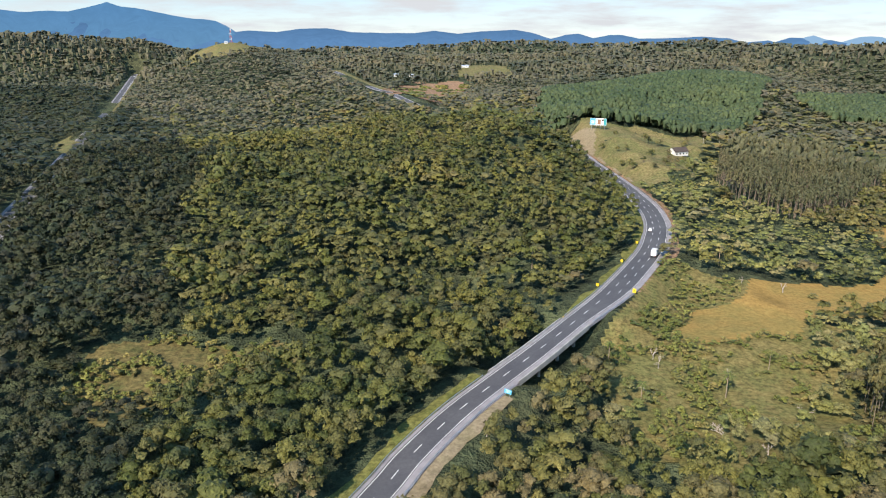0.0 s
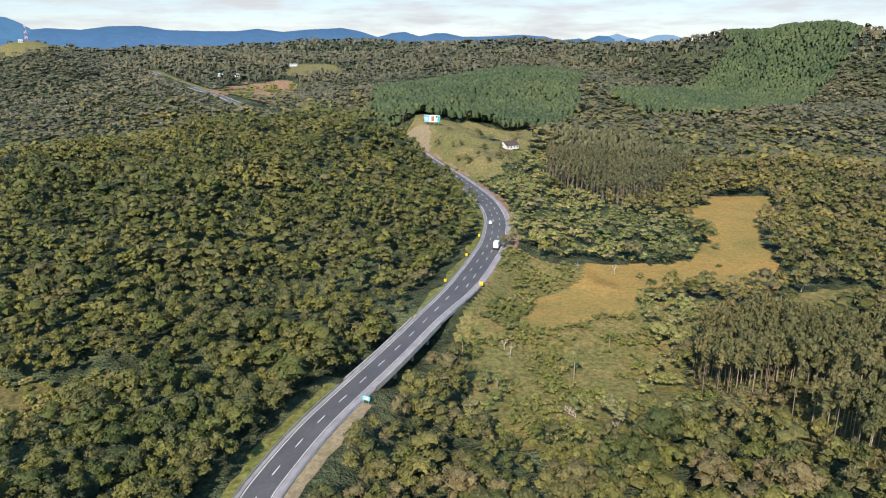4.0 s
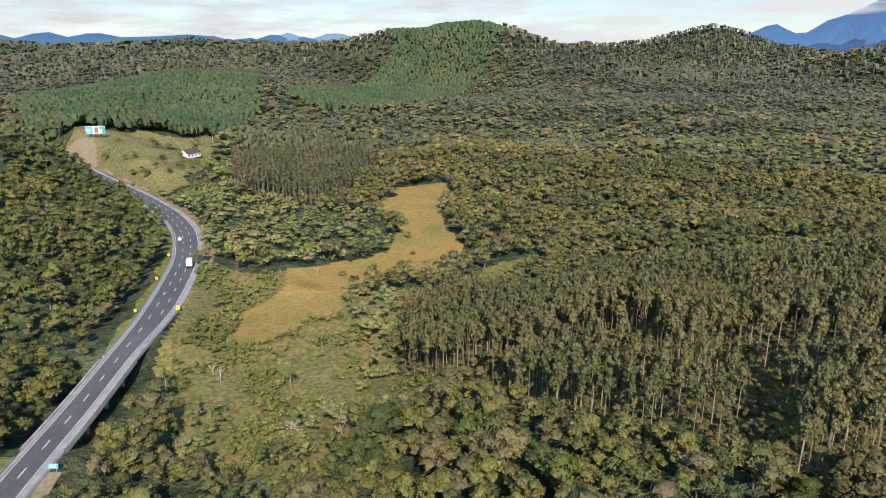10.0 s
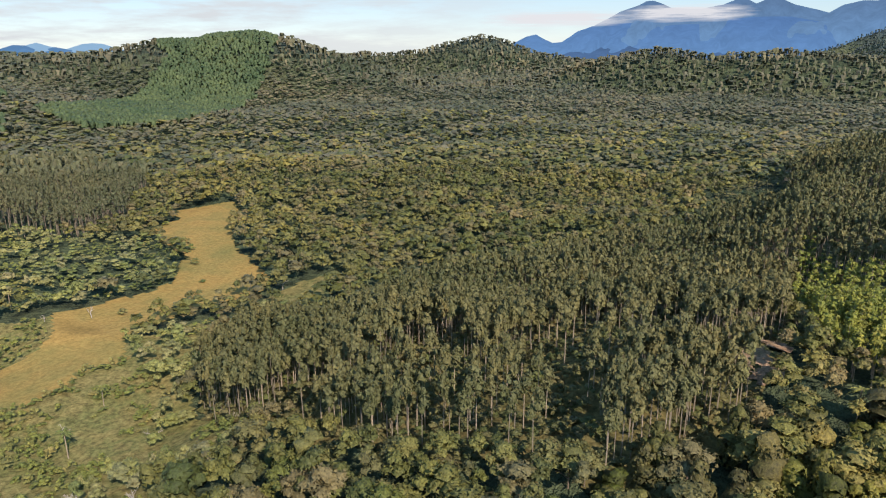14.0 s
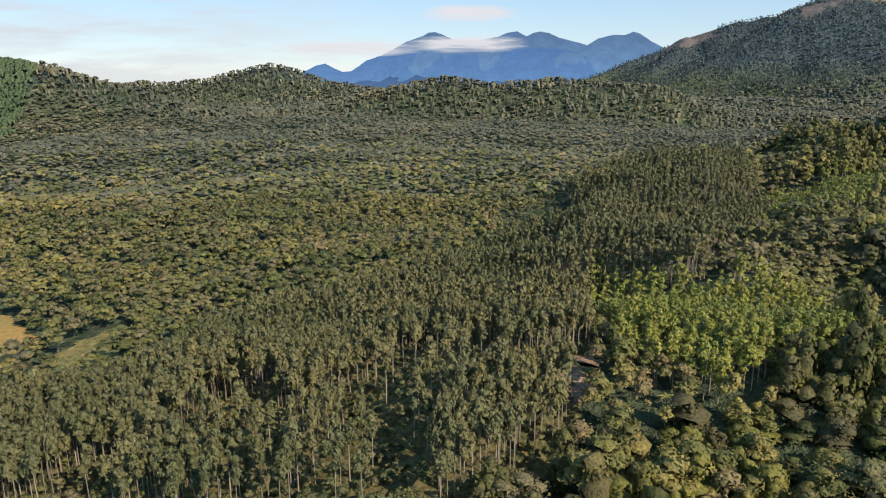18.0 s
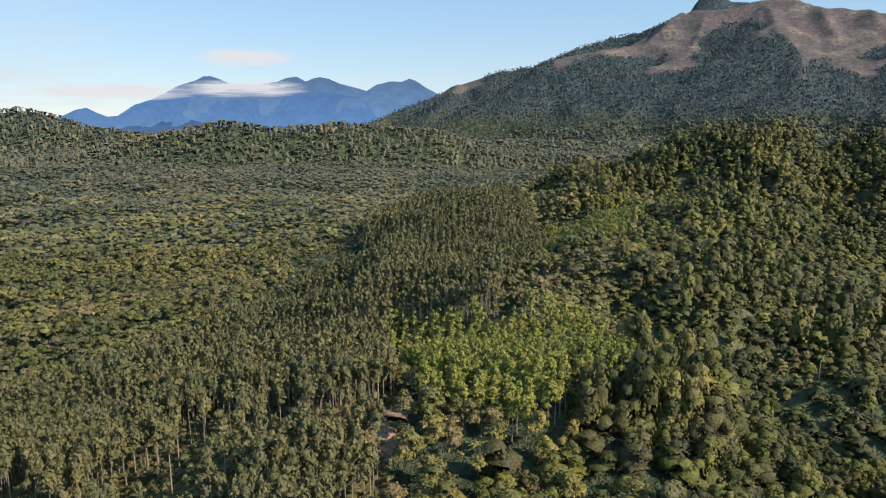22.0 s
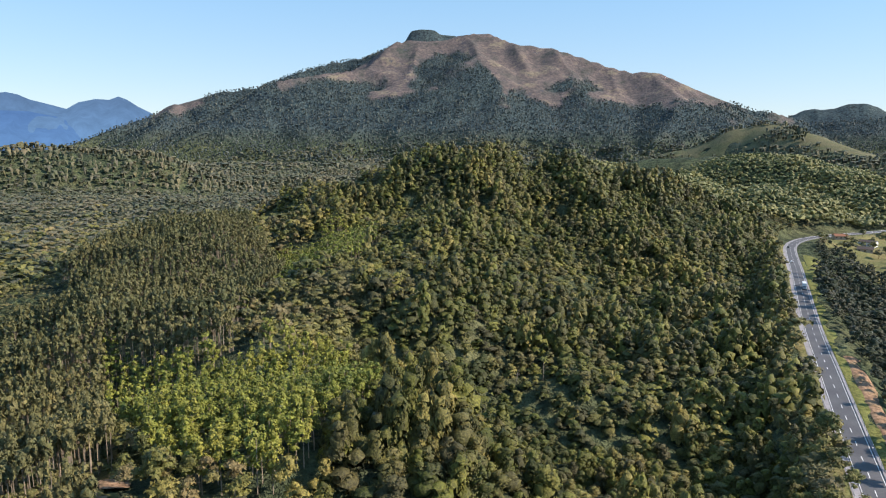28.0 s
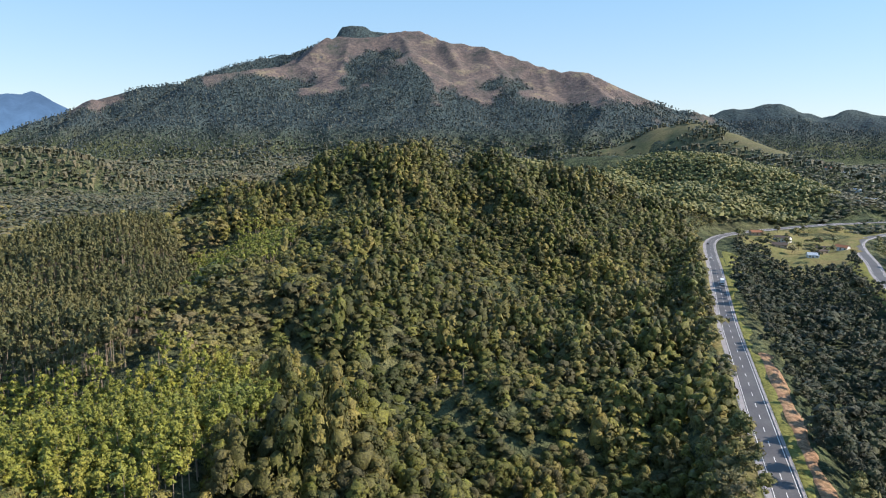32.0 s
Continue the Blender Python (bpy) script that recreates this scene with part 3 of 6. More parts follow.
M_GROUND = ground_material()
M_SWAMP = grass_material("dry swamp grass", [(0.250, 0.160, 0.050), (0.345, 0.220, 0.070), (0.275, 0.200, 0.065), (0.200, 0.172, 0.058)], 0.03, 0.24)
M_MARSH = grass_material("green and dry marsh grass", [(0.130, 0.130, 0.046), (0.215, 0.172, 0.066), (0.150, 0.146, 0.052), (0.240, 0.178, 0.074)], 0.05)
M_LAWN = grass_material("mown grass verge", [(0.125, 0.140, 0.040), (0.180, 0.175, 0.055), (0.145, 0.155, 0.044)], 0.1)
M_PASTURE = grass_material("pasture", [(0.135, 0.132, 0.050), (0.215, 0.175, 0.078), (0.160, 0.160, 0.060), (0.190, 0.150, 0.070)], 0.045)
M_EARTH = grass_material("bare red earth", [(0.230, 0.135, 0.080), (0.320, 0.200, 0.125), (0.210, 0.150, 0.080)], 0.12)
M_DUST = grass_material("pale dry earth and grass", [(0.215, 0.170, 0.100), (0.300, 0.240, 0.155), (0.230, 0.195, 0.110)], 0.1, 0.3)
M_HILL_GRASS = grass_material("hill pasture and young trees", [(0.080, 0.095, 0.048), (0.125, 0.122, 0.062), (0.150, 0.135, 0.075), (0.060, 0.078, 0.042)], 0.02)
M_UNDER = grass_material("dry undergrowth", [(0.105, 0.098, 0.038), (0.165, 0.130, 0.052), (0.088, 0.096, 0.034)], 0.1)
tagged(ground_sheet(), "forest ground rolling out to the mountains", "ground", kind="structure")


def patch(name, poly, mat, label, cell=2.0, lift=0.12, rough=7.0, keep=None):
    """A piece of open land of its own cover, laid over the ground."""
    xs, ys = [p[0] for p in poly], [p[1] for p in poly]
    gx, gy = np.arange(min(xs) - 14, max(xs) + 14, cell), np.arange(min(ys) - 14, max(ys) + 14, cell)
    x, y = np.meshgrid(gx, gy, indexing="ij")
    n, k = x.shape
    i, j = np.meshgrid(np.arange(n - 1), np.arange(k - 1), indexing="ij")
    quads = np.stack([i * k + j, (i + 1) * k + j, (i + 1) * k + j + 1, i * k + j + 1], -1).reshape(-1, 4)
    cx, cy = (x[:-1, :-1] + cell / 2).ravel(), (y[:-1, :-1] + cell / 2).ravel()
    ok = ragged(cx, cy, poly, rough) if keep is None else keep(cx, cy)
    ok = ok & (line_distance(cx, cy, ROAD_A)[0] > 10.8)
    quads = quads[ok]
    used, inv = np.unique(quads, return_inverse=True)
    x, y = x.ravel()[used], y.ravel()[used]
    z = land(x, y) + lift + 0.25 * value_noise(x, y, 5, 3)
    return tagged(mesh_object(name, np.stack([x, y, z], -1), inv.reshape(-1, 4), mat, True), label, "grassland", kind="structure")


patch("swamp", SWAMP, M_SWAMP, "golden dry grass swamp among shrubs", lift=0.5)
patch("glade", GLADE, M_MARSH, "small dry glade beside the swamp", lift=0.5)
patch("green_glade", GREEN_GLADE, M_LAWN, "small green glade in the forest", lift=0.5)
patch("marsh", MARSH, M_MARSH, "wet marsh with grass and low bushes", lift=0.5)
patch("shrub_ground", SHRUBS, M_MARSH, "grass under low shrubs by the road", lift=0.4)
patch("pasture", FARM, M_PASTURE, "pale pasture around the farmhouse", lift=0.4)
patch("earth_verge", [(124, 445), (134, 458), (132, 520), (129, 590), (143, 660), (116, 685), (118, 600), (121, 520)], M_DUST, "bare earth bank beside the highway", lift=0.62, rough=2.5)
patch("old_clearing", OLD_CLEARING, M_UNDER, "overgrown clearing with dry brush", lift=0.4)
patch("plantation_floor", EUC, M_UNDER, "dry undergrowth below the eucalyptus", cell=3.0, lift=0.4)
patch("village_ground", VILLAGE, M_PASTURE, "grassy ground between the houses", lift=0.4)
patch("felled_land", FELLED, M_EARTH, "felled land with bare reddish earth", cell=8.0, lift=0.6, rough=25.0)
patch("far_field", FIELD, M_PASTURE, "pale field on a far hill", cell=8.0, lift=0.6)
patch("dry_bank", DRY_BANK, M_PASTURE, "dry grassy bank beside the road", lift=0.4)
patch("hilltop_grass", [(TOWER[0] - 70, TOWER[1] - 90), (TOWER[0] + 70, TOWER[1] - 90), (TOWER[0] + 60, TOWER[1] + 40), (TOWER[0] - 60, TOWER[1] + 40)], M_PASTURE, "grassy hilltop under the radio mast", cell=5.0, lift=0.5)
patch("scrub_floor", SCRUB, M_MARSH, "rough grass among bushes", lift=0.3)
patch("earth_track", [(160, 55), (215, 55), (215, 25), (160, 25)], M_EARTH, "bare earth between the plantation trees", lift=0.7, keep=lambda x, y: sum(np.hypot(x - a, y - b) < r * (0.9 + 0.8 * fractal(x, y, 6, 2, 3)) for a, b, r in DIRT_PATCHES) > 0)
patch("grassy_hill", GRASSY_HILL, M_HILL_GRASS, "light green grassy foothill below the mountain", cell=14.0, lift=0.8, rough=30.0)

# ---- trees ----
rng = np.random.default_rng(7)


def ico(cut=False):
    bm = bmesh.new()
    bmesh.ops.create_icosphere(bm, subdivisions=1, radius=1)
    v, f = np.array([q.co[:] for q in bm.verts]), np.array([[q.index for q in p.verts] for p in bm.faces])
    bm.free()
    return v, f


ICO = ico()


def leaf_tris(centres, radii, count, size, g, flat):
    """Loose sprays of leaves that break the outline of the clumps."""
    pick = g.choice(len(centres), count, p=radii ** 2 / (radii ** 2).sum())
    d = g.normal(size=(count, 3))
    d /= np.linalg.norm(d, axis=1, keepdims=True)
    d[:, 2] = np.where(d[:, 2] < -0.2, -d[:, 2], d[:, 2])
    p = centres[pick] + d * radii[pick][:, None] * g.uniform(0.80, 1.14, (count, 1)) * [1, 1, flat]
    n = d * 0.8 + g.normal(size=(count, 3)) * 0.42 + [0, 0, 0.25]
    n /= np.linalg.norm(n, axis=1, keepdims=True)
    a = np.cross(n, g.normal(size=(count, 3)))
    a /= np.linalg.norm(a, axis=1, keepdims=True)
    b = np.cross(n, a)
    s = size * g.uniform(0.6, 1.3, (count, 1))
    return np.stack([p + a * s * 0.62, p - a * s * 0.36 + b * s * 0.52, p - a * s * 0.30 - b * s * 0.55], 1).reshape(-1, 3)


def clumps(centres, radii, leaves, size, seed, flat=0.85, rough=0.20, keep=13):
    """A crown of uneven rounded clumps with loose leaf sprays. Gives vertices and triangles."""
    g = np.random.default_rng(seed)
    centres, radii = np.asarray(centres, float), np.asarray(radii, float)
    vs, fs, n = [], [], 0
    for c, r in zip(centres, radii):
        turn = np.array(Euler(g.uniform(0, 6.28, 3)).to_matrix())
        q = (ICO[0] @ turn) * (1 + g.normal(size=(len(ICO[0]), 1)) * rough)
        f = ICO[1][np.argsort(q[ICO[1]].mean(1)[:, 2])[20 - keep:]]      # the hidden underside is left open
        used, inv = np.unique(f, return_inverse=True)
        vs.append(q[used] * [1, 1, flat] * r + c)
        fs.append(inv.reshape(-1, 3) + n)
        n += len(used)
    if leaves:
        t = leaf_tris(centres, radii, leaves, size, g, flat)
        vs.append(t)
        fs.append(np.arange(len(t)).reshape(-1, 3) + n)
    return np.concatenate(vs), np.concatenate(fs)


def crown_native(seed, k, leaves, size, under=11):
    """An uneven dome of leaf sprays over rounded cores and a lower skirt; unit height 1, unit radius 1 (scaled when placed)."""
    g = np.random.default_rng(seed)
    if k == 2 and not leaves:
        c, r = np.array([[0.30, 0.1, 0.70 * 2.7], [-0.38, -0.2, g.uniform(0.52, 0.64) * 2.7]]), np.array([0.72, 0.62])
        v, f = clumps(c, r, 0, size, seed + 1, 0.75, 0.30, 7)
        v[:, 2] -= np.where(v[:, 2] < 0.50 * 2.7, 0.7, 0)
        return v * [1, 1, 1 / 2.7], f
    if k == 1:
        c, r = np.array([[0, 0, 0.70 * 2.7]]), np.array([0.98])
        v, f = clumps(c, r, 0, size, seed + 1, 0.72, 0.27, under)
        v[:, 2] -= np.where(v[:, 2] < 0.70 * 2.7, 0.75 if under > 8 else 2.2, 0)     # hangs low enough to stand on the slope
        return v * [1, 1, 1 / 2.7], f
    ang = np.linspace(0, 6.283, k, endpoint=False) + g.uniform(-0.6, 0.6, k)
    rad = g.uniform(0.34, 0.66, k)
    c = np.stack([rad * np.cos(ang), rad * np.sin(ang), (0.92 - 0.34 * rad - g.uniform(0.02, 0.24, k)) * 2.7], -1)
    r = g.uniform(0.30, 0.56, k) * (1.0 if k > 4 else 1.12)
    c[0, :2] *= 0.2
    c[0, 2], r[0] = 0.84 * 2.7, 0.52
    cores = clumps(c, r * 0.86, 0, size, seed + 1, 0.80, 0.24, 10)
    t = leaf_tris(c, r, leaves, size, g, 0.80)
    return np.concatenate([cores[0], t]) * [1, 1, 1 / 2.7], np.concatenate([cores[1], np.arange(len(t)).reshape(-1, 3) + len(cores[0])])


def crown_tall(seed, k, leaves, size, low=0.5):
    """A narrow, ragged crown on top of a long stem, widest below its middle."""
    g = np.random.default_rng(seed)
    u = np.linspace(0, 1, k) if k > 1 else np.array([0.5])
    r = np.interp(u, [0, 0.35, 1], [0.62, 0.85, 0.42]) * g.uniform(0.85, 1.12, k) if k > 1 else np.array([0.88])
    c = np.stack([g.normal(size=k) * 0.26, g.normal(size=k) * 0.26, (low + 0.06 + (0.88 - low) * u) * 6.0], -1)
    v, f = clumps(c, r * (0.8 if k > 1 else 1), 0, size, seed + 1, 0.95 if k > 1 else 1.5, 0.26, 11)
    if leaves:
        t = leaf_tris(c, r, leaves, size, g, 1.0)
        v, f = np.concatenate([v, t]), np.concatenate([f, np.arange(len(t)).reshape(-1, 3) + len(v)])
    return v * [1, 1, 1 / 6.0], f


def crown_vine(seed, k, leaves, size):
    """A tree draped to the ground in climbers: stacked clumps that narrow towards the top, with hanging curtains of leaves."""
    g = np.random.default_rng(seed)
    z = np.linspace(0.16, 0.86, k) + g.uniform(-0.05, 0.05, k)
    a, rad = g.uniform(0, 6.283, k), (1.0 - 0.75 * z) * g.uniform(0.25, 0.75, k)
    r = (0.66 - 0.26 * z) * g.uniform(0.8, 1.2, k)
    c = np.stack([rad * np.cos(a), rad * np.sin(a), z * 2.6], -1)
    v, f = clumps(c, r * 0.86, 0, 1, seed + 1, 1.0, 0.26, 11)
    pick = g.integers(0, k, leaves)
    d = g.normal(size=(leaves, 3)) * [1, 1, 0.7]
    d /= np.linalg.norm(d, axis=1, keepdims=True)
    p = c[pick] + d * r[pick][:, None] * g.uniform(0.78, 1.15, (leaves, 1)) * [1, 1, 1.0]
    side = np.stack([-d[:, 1], d[:, 0], 0 * d[:, 0]], -1) * size * g.uniform(0.35, 0.8, (leaves, 1))
    hang = np.stack([d[:, 0] * 0.45, d[:, 1] * 0.45, -np.ones(leaves)], -1) * size * g.uniform(0.6, 1.3, (leaves, 1))
    t = np.stack([p - side, p + side, p + hang], 1).reshape(-1, 3)
    return np.concatenate([v, t]) * [1, 1, 1 / 2.6], np.concatenate([f, np.arange(len(t)).reshape(-1, 3) + len(v)])


SHAPES = {
    "native": lambda seed, lod: crown_native(seed, (5, 3, 2, 1)[lod], (205, 39, 0, 0)[lod], (0.17, 0.36, 1, 1)[lod], 11 if lod < 3 else 7),
    "vine": lambda seed, lod: crown_vine(seed, (5, 4, 2)[lod], (270, 52, 10)[lod], (0.16, 0.29, 0.5)[lod]),
    "euc": lambda seed, lod: crown_tall(seed, (4, 3, 1)[lod], (80, 26, 0)[lod], (0.40, 0.6, 1)[lod], 0.58),
    "young": lambda seed, lod: crown_tall(seed, (4, 3, 1)[lod], (110, 36, 0)[lod], (0.36, 0.52, 1)[lod], 0.40),
    "pine": lambda seed, lod: crown_native(seed, 1, 0, 1, 11),
    "shrub": lambda seed, lod: crown_native(seed, (4, 2, 1)[lod], (30, 8, 0)[lod], (0.30, 0.4, 1)[lod]),
}
SHAPES["under"] = SHAPES["shrub"]
LEAVES = {"native": M_NATIVE, "euc": M_EUC, "young": M_EUC_YOUNG, "pine": M_PINE, "shrub": M_SHRUB, "under": M_UNDERWOOD, "vine": M_VINE}


HOMES = [(504, -588), (528, -622), (545, -604), (486, -628), (474, -606), (462, -622), (448, -560)]


def zone_of(x, y):
    """The kind of growth at each place: '' where nothing tall grows."""
    k = np.full(np.shape(x), "native", dtype="<U8")
    for poly, kind in ((SCRUB, "scrub"), (LOW_WOOD, "lowwood"), (SHRUBS, "shrub"), (MARSH, "shrub"), (EUC, "euc"), (EUC_RIDGE, "euc"), (YOUNG, "young"), (YOUNG_TOP, "young"), (DARK_EUC, "euc"), (PINES, "pine"), (PINE_HILL, "pine"), (YOUNG_SLOPE, "young")):
        k[ragged(x, y, poly, 5.0)] = kind
    scrub = k == "lowwood"
    k[scrub] = np.where(value_noise(x[scrub], y[scrub], 11, 92) > 0.62, "shrub", "native")
    scrub = k == "scrub"
    k[scrub] = np.where(value_noise(x[scrub], y[scrub], 14, 91) > 0.52, "shrub", "native")
    for poly in (SWAMP, GLADE, GREEN_GLADE, FARM, FIELD, DRY_BANK):
        k[ragged(x, y, poly)] = ""
    lived_in = ragged(x, y, VILLAGE)
    k[lived_in & (value_noise(x, y, 22, 83) > 0.30)] = ""
    for x0, y0 in HOMES:
        k[np.hypot(x - x0, y - y0) < 15] = ""
    felled = ragged(x, y, FELLED)
    k[felled] = np.where(value_noise(x[felled], y[felled], 18, 84) > 0.62, "shrub", "")
    k[ragged(x, y, GRASSY_HILL) & (value_noise(x, y, 110, 41) + 0.5 * fractal(x, y, 40, 2, 43) < 0.60)] = ""
    k[np.hypot(x - TOWER[0], y - TOWER[1] + 20) < 70] = ""
    old = ragged(x, y, OLD_CLEARING)
    k[old] = np.where(value_noise(x[old], y[old], 7, 77) > 0.45, "shrub", "")
    sparse = (k == "euc") & (value_noise(x, y, 18, 95) < np.interp(x + 0.3 * y, [120, 200, 240], [0.75, 0.6, 0.3])) & (value_noise(x, y, 3.0, 96) < 0.74) & (x < 205) & (y < 160)
    k[sparse] = "under"
    k[ragged(x, y, DARK_GAP, 4.0)] = "under"
    k[(k == "native") & (value_noise(x, y, 5.0, 98) < 0.13) & ~inside(x, y, VINE_HILL)] = ""
    marsh = ragged(x, y, MARSH)
    k[marsh & (value_noise(x, y, 9, 71) < 0.50)] = ""
    k[ragged(x, y, SHRUBS) & (value_noise(x, y, 8, 72) < 0.22)] = ""
    # the lower side of the highway is kept open before and along the bridge
    below = 0.83 * x - 0.56 * y + 95.5
    k[(below > 0) & (below < 17 + 6 * fractal(x, y, 15, 2, 57)) & (y > 120) & (y < 290)] = ""
    k[(k == "shrub") & ragged(x, y, SCRUB) & (value_noise(x, y, 17, 73) < 0.27)] = ""
    for x0, y0, r in DIRT_PATCHES:
        k[np.hypot(x - x0, y - y0) < r] = ""
    for road, clear in ((ROAD_A, 10.5), (ROAD_B, 13.5), (ROAD_B2, 14), (ROAD_C, 16), (ROAD_D, 34)):
        d, at = line_distance(x, y, road)
        if road is ROAD_B:
            clear = np.where(x + y > 8, np.interp(at, [0, 5, 8, 10, 13], [8.5, 8.5, 10, 16, 20]), np.interp(at, [0, 6.0, 6.4, 7.4, 8.2, 10.5, 13], [13.5, 13.5, 7.5, 7.5, 20, 22, 20]))
        if road is ROAD_C:
            clear = np.interp(at, [0, 1, 1.6, 3.4, 4, 7], [7, 7, 4, 4, 15, 15])
        c = clear + 4 * fractal(x, y, 20, 2, 55)
        k[d < c] = ""
    return k


SPACING = {"native": 5.4, "euc": 3.5, "young": 3.7, "pine": 4.5, "shrub": 2.7, "under": 2.8}
GROW = {"native": (1.0, 1.0), "euc": (1.1, 1.35), "young": (1.05, 1.3), "pine": (1.05, 1.2), "shrub": (1.15, 1.4), "under": (1.3, 1.6)}


def scatter(kind, near, far, turns, step, seed):
    """Places of one kind between two distances: x, y, and a size for each."""
    g = np.random.default_rng(seed)
    n = int(2 * far / step) + 2
    gx = (np.arange(n) - n / 2) * step
    x, y = np.meshgrid(gx, gx, indexing="ij")
    x, y = x + (np.arange(n)[None, :] % 2) * step / 2, y
    wobble = {"euc": 0.26, "young": 0.36, "pine": 0.40}.get(kind, 0.38)
    x = (x + g.uniform(-wobble, wobble, x.shape) * step).ravel()
    y = (y + g.uniform(-wobble, wobble, y.shape) * step).ravel()
    r, a = np.hypot(x - 15, y - 8), np.degrees(np.arctan2(x, y))
    ok = (r >= near) & (r < far) & (a > turns[0]) & (a < turns[1])
    x, y = x[ok], y[ok]
    ok = zone_of(x, y) == kind
    return x[ok], y[ok]


def sizes(kind, x, y, seed):
    """Height, crown radius."""
    g = np.random.default_rng(seed)
    n = len(x)
    patchy = value_noise(x, y, 45, 13)
    if kind == "native":
        h = g.uniform(7.0, 11.0, n) + 5.0 * patchy * (g.random(n) > 0.65) + 3.0 * (patchy - 0.5)
        r = (1.9 + 3.1 * g.random(n) ** 1.7) * (0.62 + 0.05 * h)
        low = ragged(x, y, SCRUB, 8.0)
        mid = ragged(x, y, LOW_WOOD, 8.0)
        h = h + 4.5 * (value_noise(x, y, 13, 132) - 0.5)
        h = np.where(inside(x, y, TOWN) & ~inside(x, y, TOWN_WOOD), h * 0.68, h)
        h = np.where(low, h * 0.62, np.where(mid, h * 0.66, h))
        r = np.where(inside(x, y, TOWN), np.minimum(r, 4.0), r)
        return h, np.where(low | mid, r * 0.82, r)
    if kind == "vine":
        tall = np.clip(0.30 * g.random(n) + 0.78 * value_noise(x, y, 27, 131) + 0.60 * (value_noise(x, y, 11, 132) - 0.5), 0, 1)
        return 3.6 + 18.0 * tall ** 1.8, 3.0 + 2.0 * tall + 1.0 * g.random(n)
    if kind == "under":
        return g.uniform(1.5, 5.5, n), g.uniform(1.1, 2.3, n)
    if kind == "euc":
        return g.uniform(13.5, 20, n), g.uniform(1.35, 2.1, n)
    if kind == "young":
        return g.uniform(9.5, 14.5, n), g.uniform(1.45, 2.2, n)
    if kind == "pine":
        return g.uniform(12, 14, n), g.uniform(2.2, 2.8, n)
    return g.uniform(1.4, 4.4, n), g.uniform(1.0, 2.2, n)


def plant(name, label, kind, x, y, lod, seed, grow=1.0, leaves=None):
    """Many crowns joined into one mesh of small leaves."""
    if not len(x):
        return None
    g = np.random.default_rng(seed)
    z = land(x, y)
    h, r = sizes(kind, x, y, seed + 1)
    r = r * grow
    if kind == "native" and lod > 1:
        r = np.clip(r, 0.55 * grow * 3.4, grow * 3.7)
    turn, tone = g.uniform(0, 6.283, len(x)), g.random(len(x))
    which = g.integers(0, 9, len(x))
    verts, faces, tones, total = [], [], [], 0
    for v in range(9):
        m = which == v
        if not m.any():
            continue
        p, tri = SHAPES[kind](100 * lod + 17 * v + 3, lod)
        c, s = np.cos(turn[m])[:, None], np.sin(turn[m])[:, None]
        rx, ry = r[m][:, None], (r[m] * g.uniform(0.8, 1.2, m.sum()))[:, None]
        px, py = p[None, :, 0] * rx, p[None, :, 1] * ry
        if kind == "native":
            deep = np.minimum(h[m], 3.0 * r[m])[:, None]
            pz = h[m][:, None] - (1 - p[None, :, 2]) * deep
        else:
            pz = p[None, :, 2] * h[m][:, None]
        q = np.stack([x[m][:, None] + px * c - py * s, y[m][:, None] + px * s + py * c, z[m][:, None] + pz], -1)
        verts.append(q.reshape(-1, 3))
        faces.append((tri[None] + len(p) * np.arange(m.sum())[:, None, None]).reshape(-1, 3) + total)
        total += len(verts[-1])
        tones.append(np.repeat(tone[m], len(p)))
    ob = mesh_object(name, np.concatenate(verts), np.concatenate(faces), leaves or LEAVES[kind], lod < 2 or kind == "pine", np.concatenate(tones))
    return tagged(ob, label, "forest", kind="stuff")


def stems(name, label, kind, x, y, seed, mat, thick=0.16):
    """Slim tapered trunks, joined."""
    z = land(x, y)
    h, r = sizes(kind, x, y, seed + 1)
    g = np.random.default_rng(seed + 5)
    n = len(x)
    a = np.radians([0, 120, 240])
    w = g.uniform(0.8, 1.25, n) * thick
    lean = g.normal(size=(n, 2)) * 0.25
    low = np.stack([x[:, None] + w[:, None] * np.cos(a), y[:, None] + w[:, None] * np.sin(a), np.repeat(z[:, None] - 0.3, 3, 1)], -1)
    top = np.stack([x[:, None] + lean[:, :1] + 0.4 * w[:, None] * np.cos(a), y[:, None] + lean[:, 1:] + 0.4 * w[:, None] * np.sin(a), np.repeat((z + h * 0.86)[:, None], 3, 1)], -1)
    v = np.concatenate([low, top], 1).reshape(-1, 3)
    f = np.array([[0, 1, 4, 3], [1, 2, 5, 4], [2, 0, 3, 5]])
    faces = (f[None] + 6 * np.arange(n)[:, None, None]).reshape(-1, 4)
    return tagged(mesh_object(name, v, faces, mat), label, "tree trunks", kind="stuff")


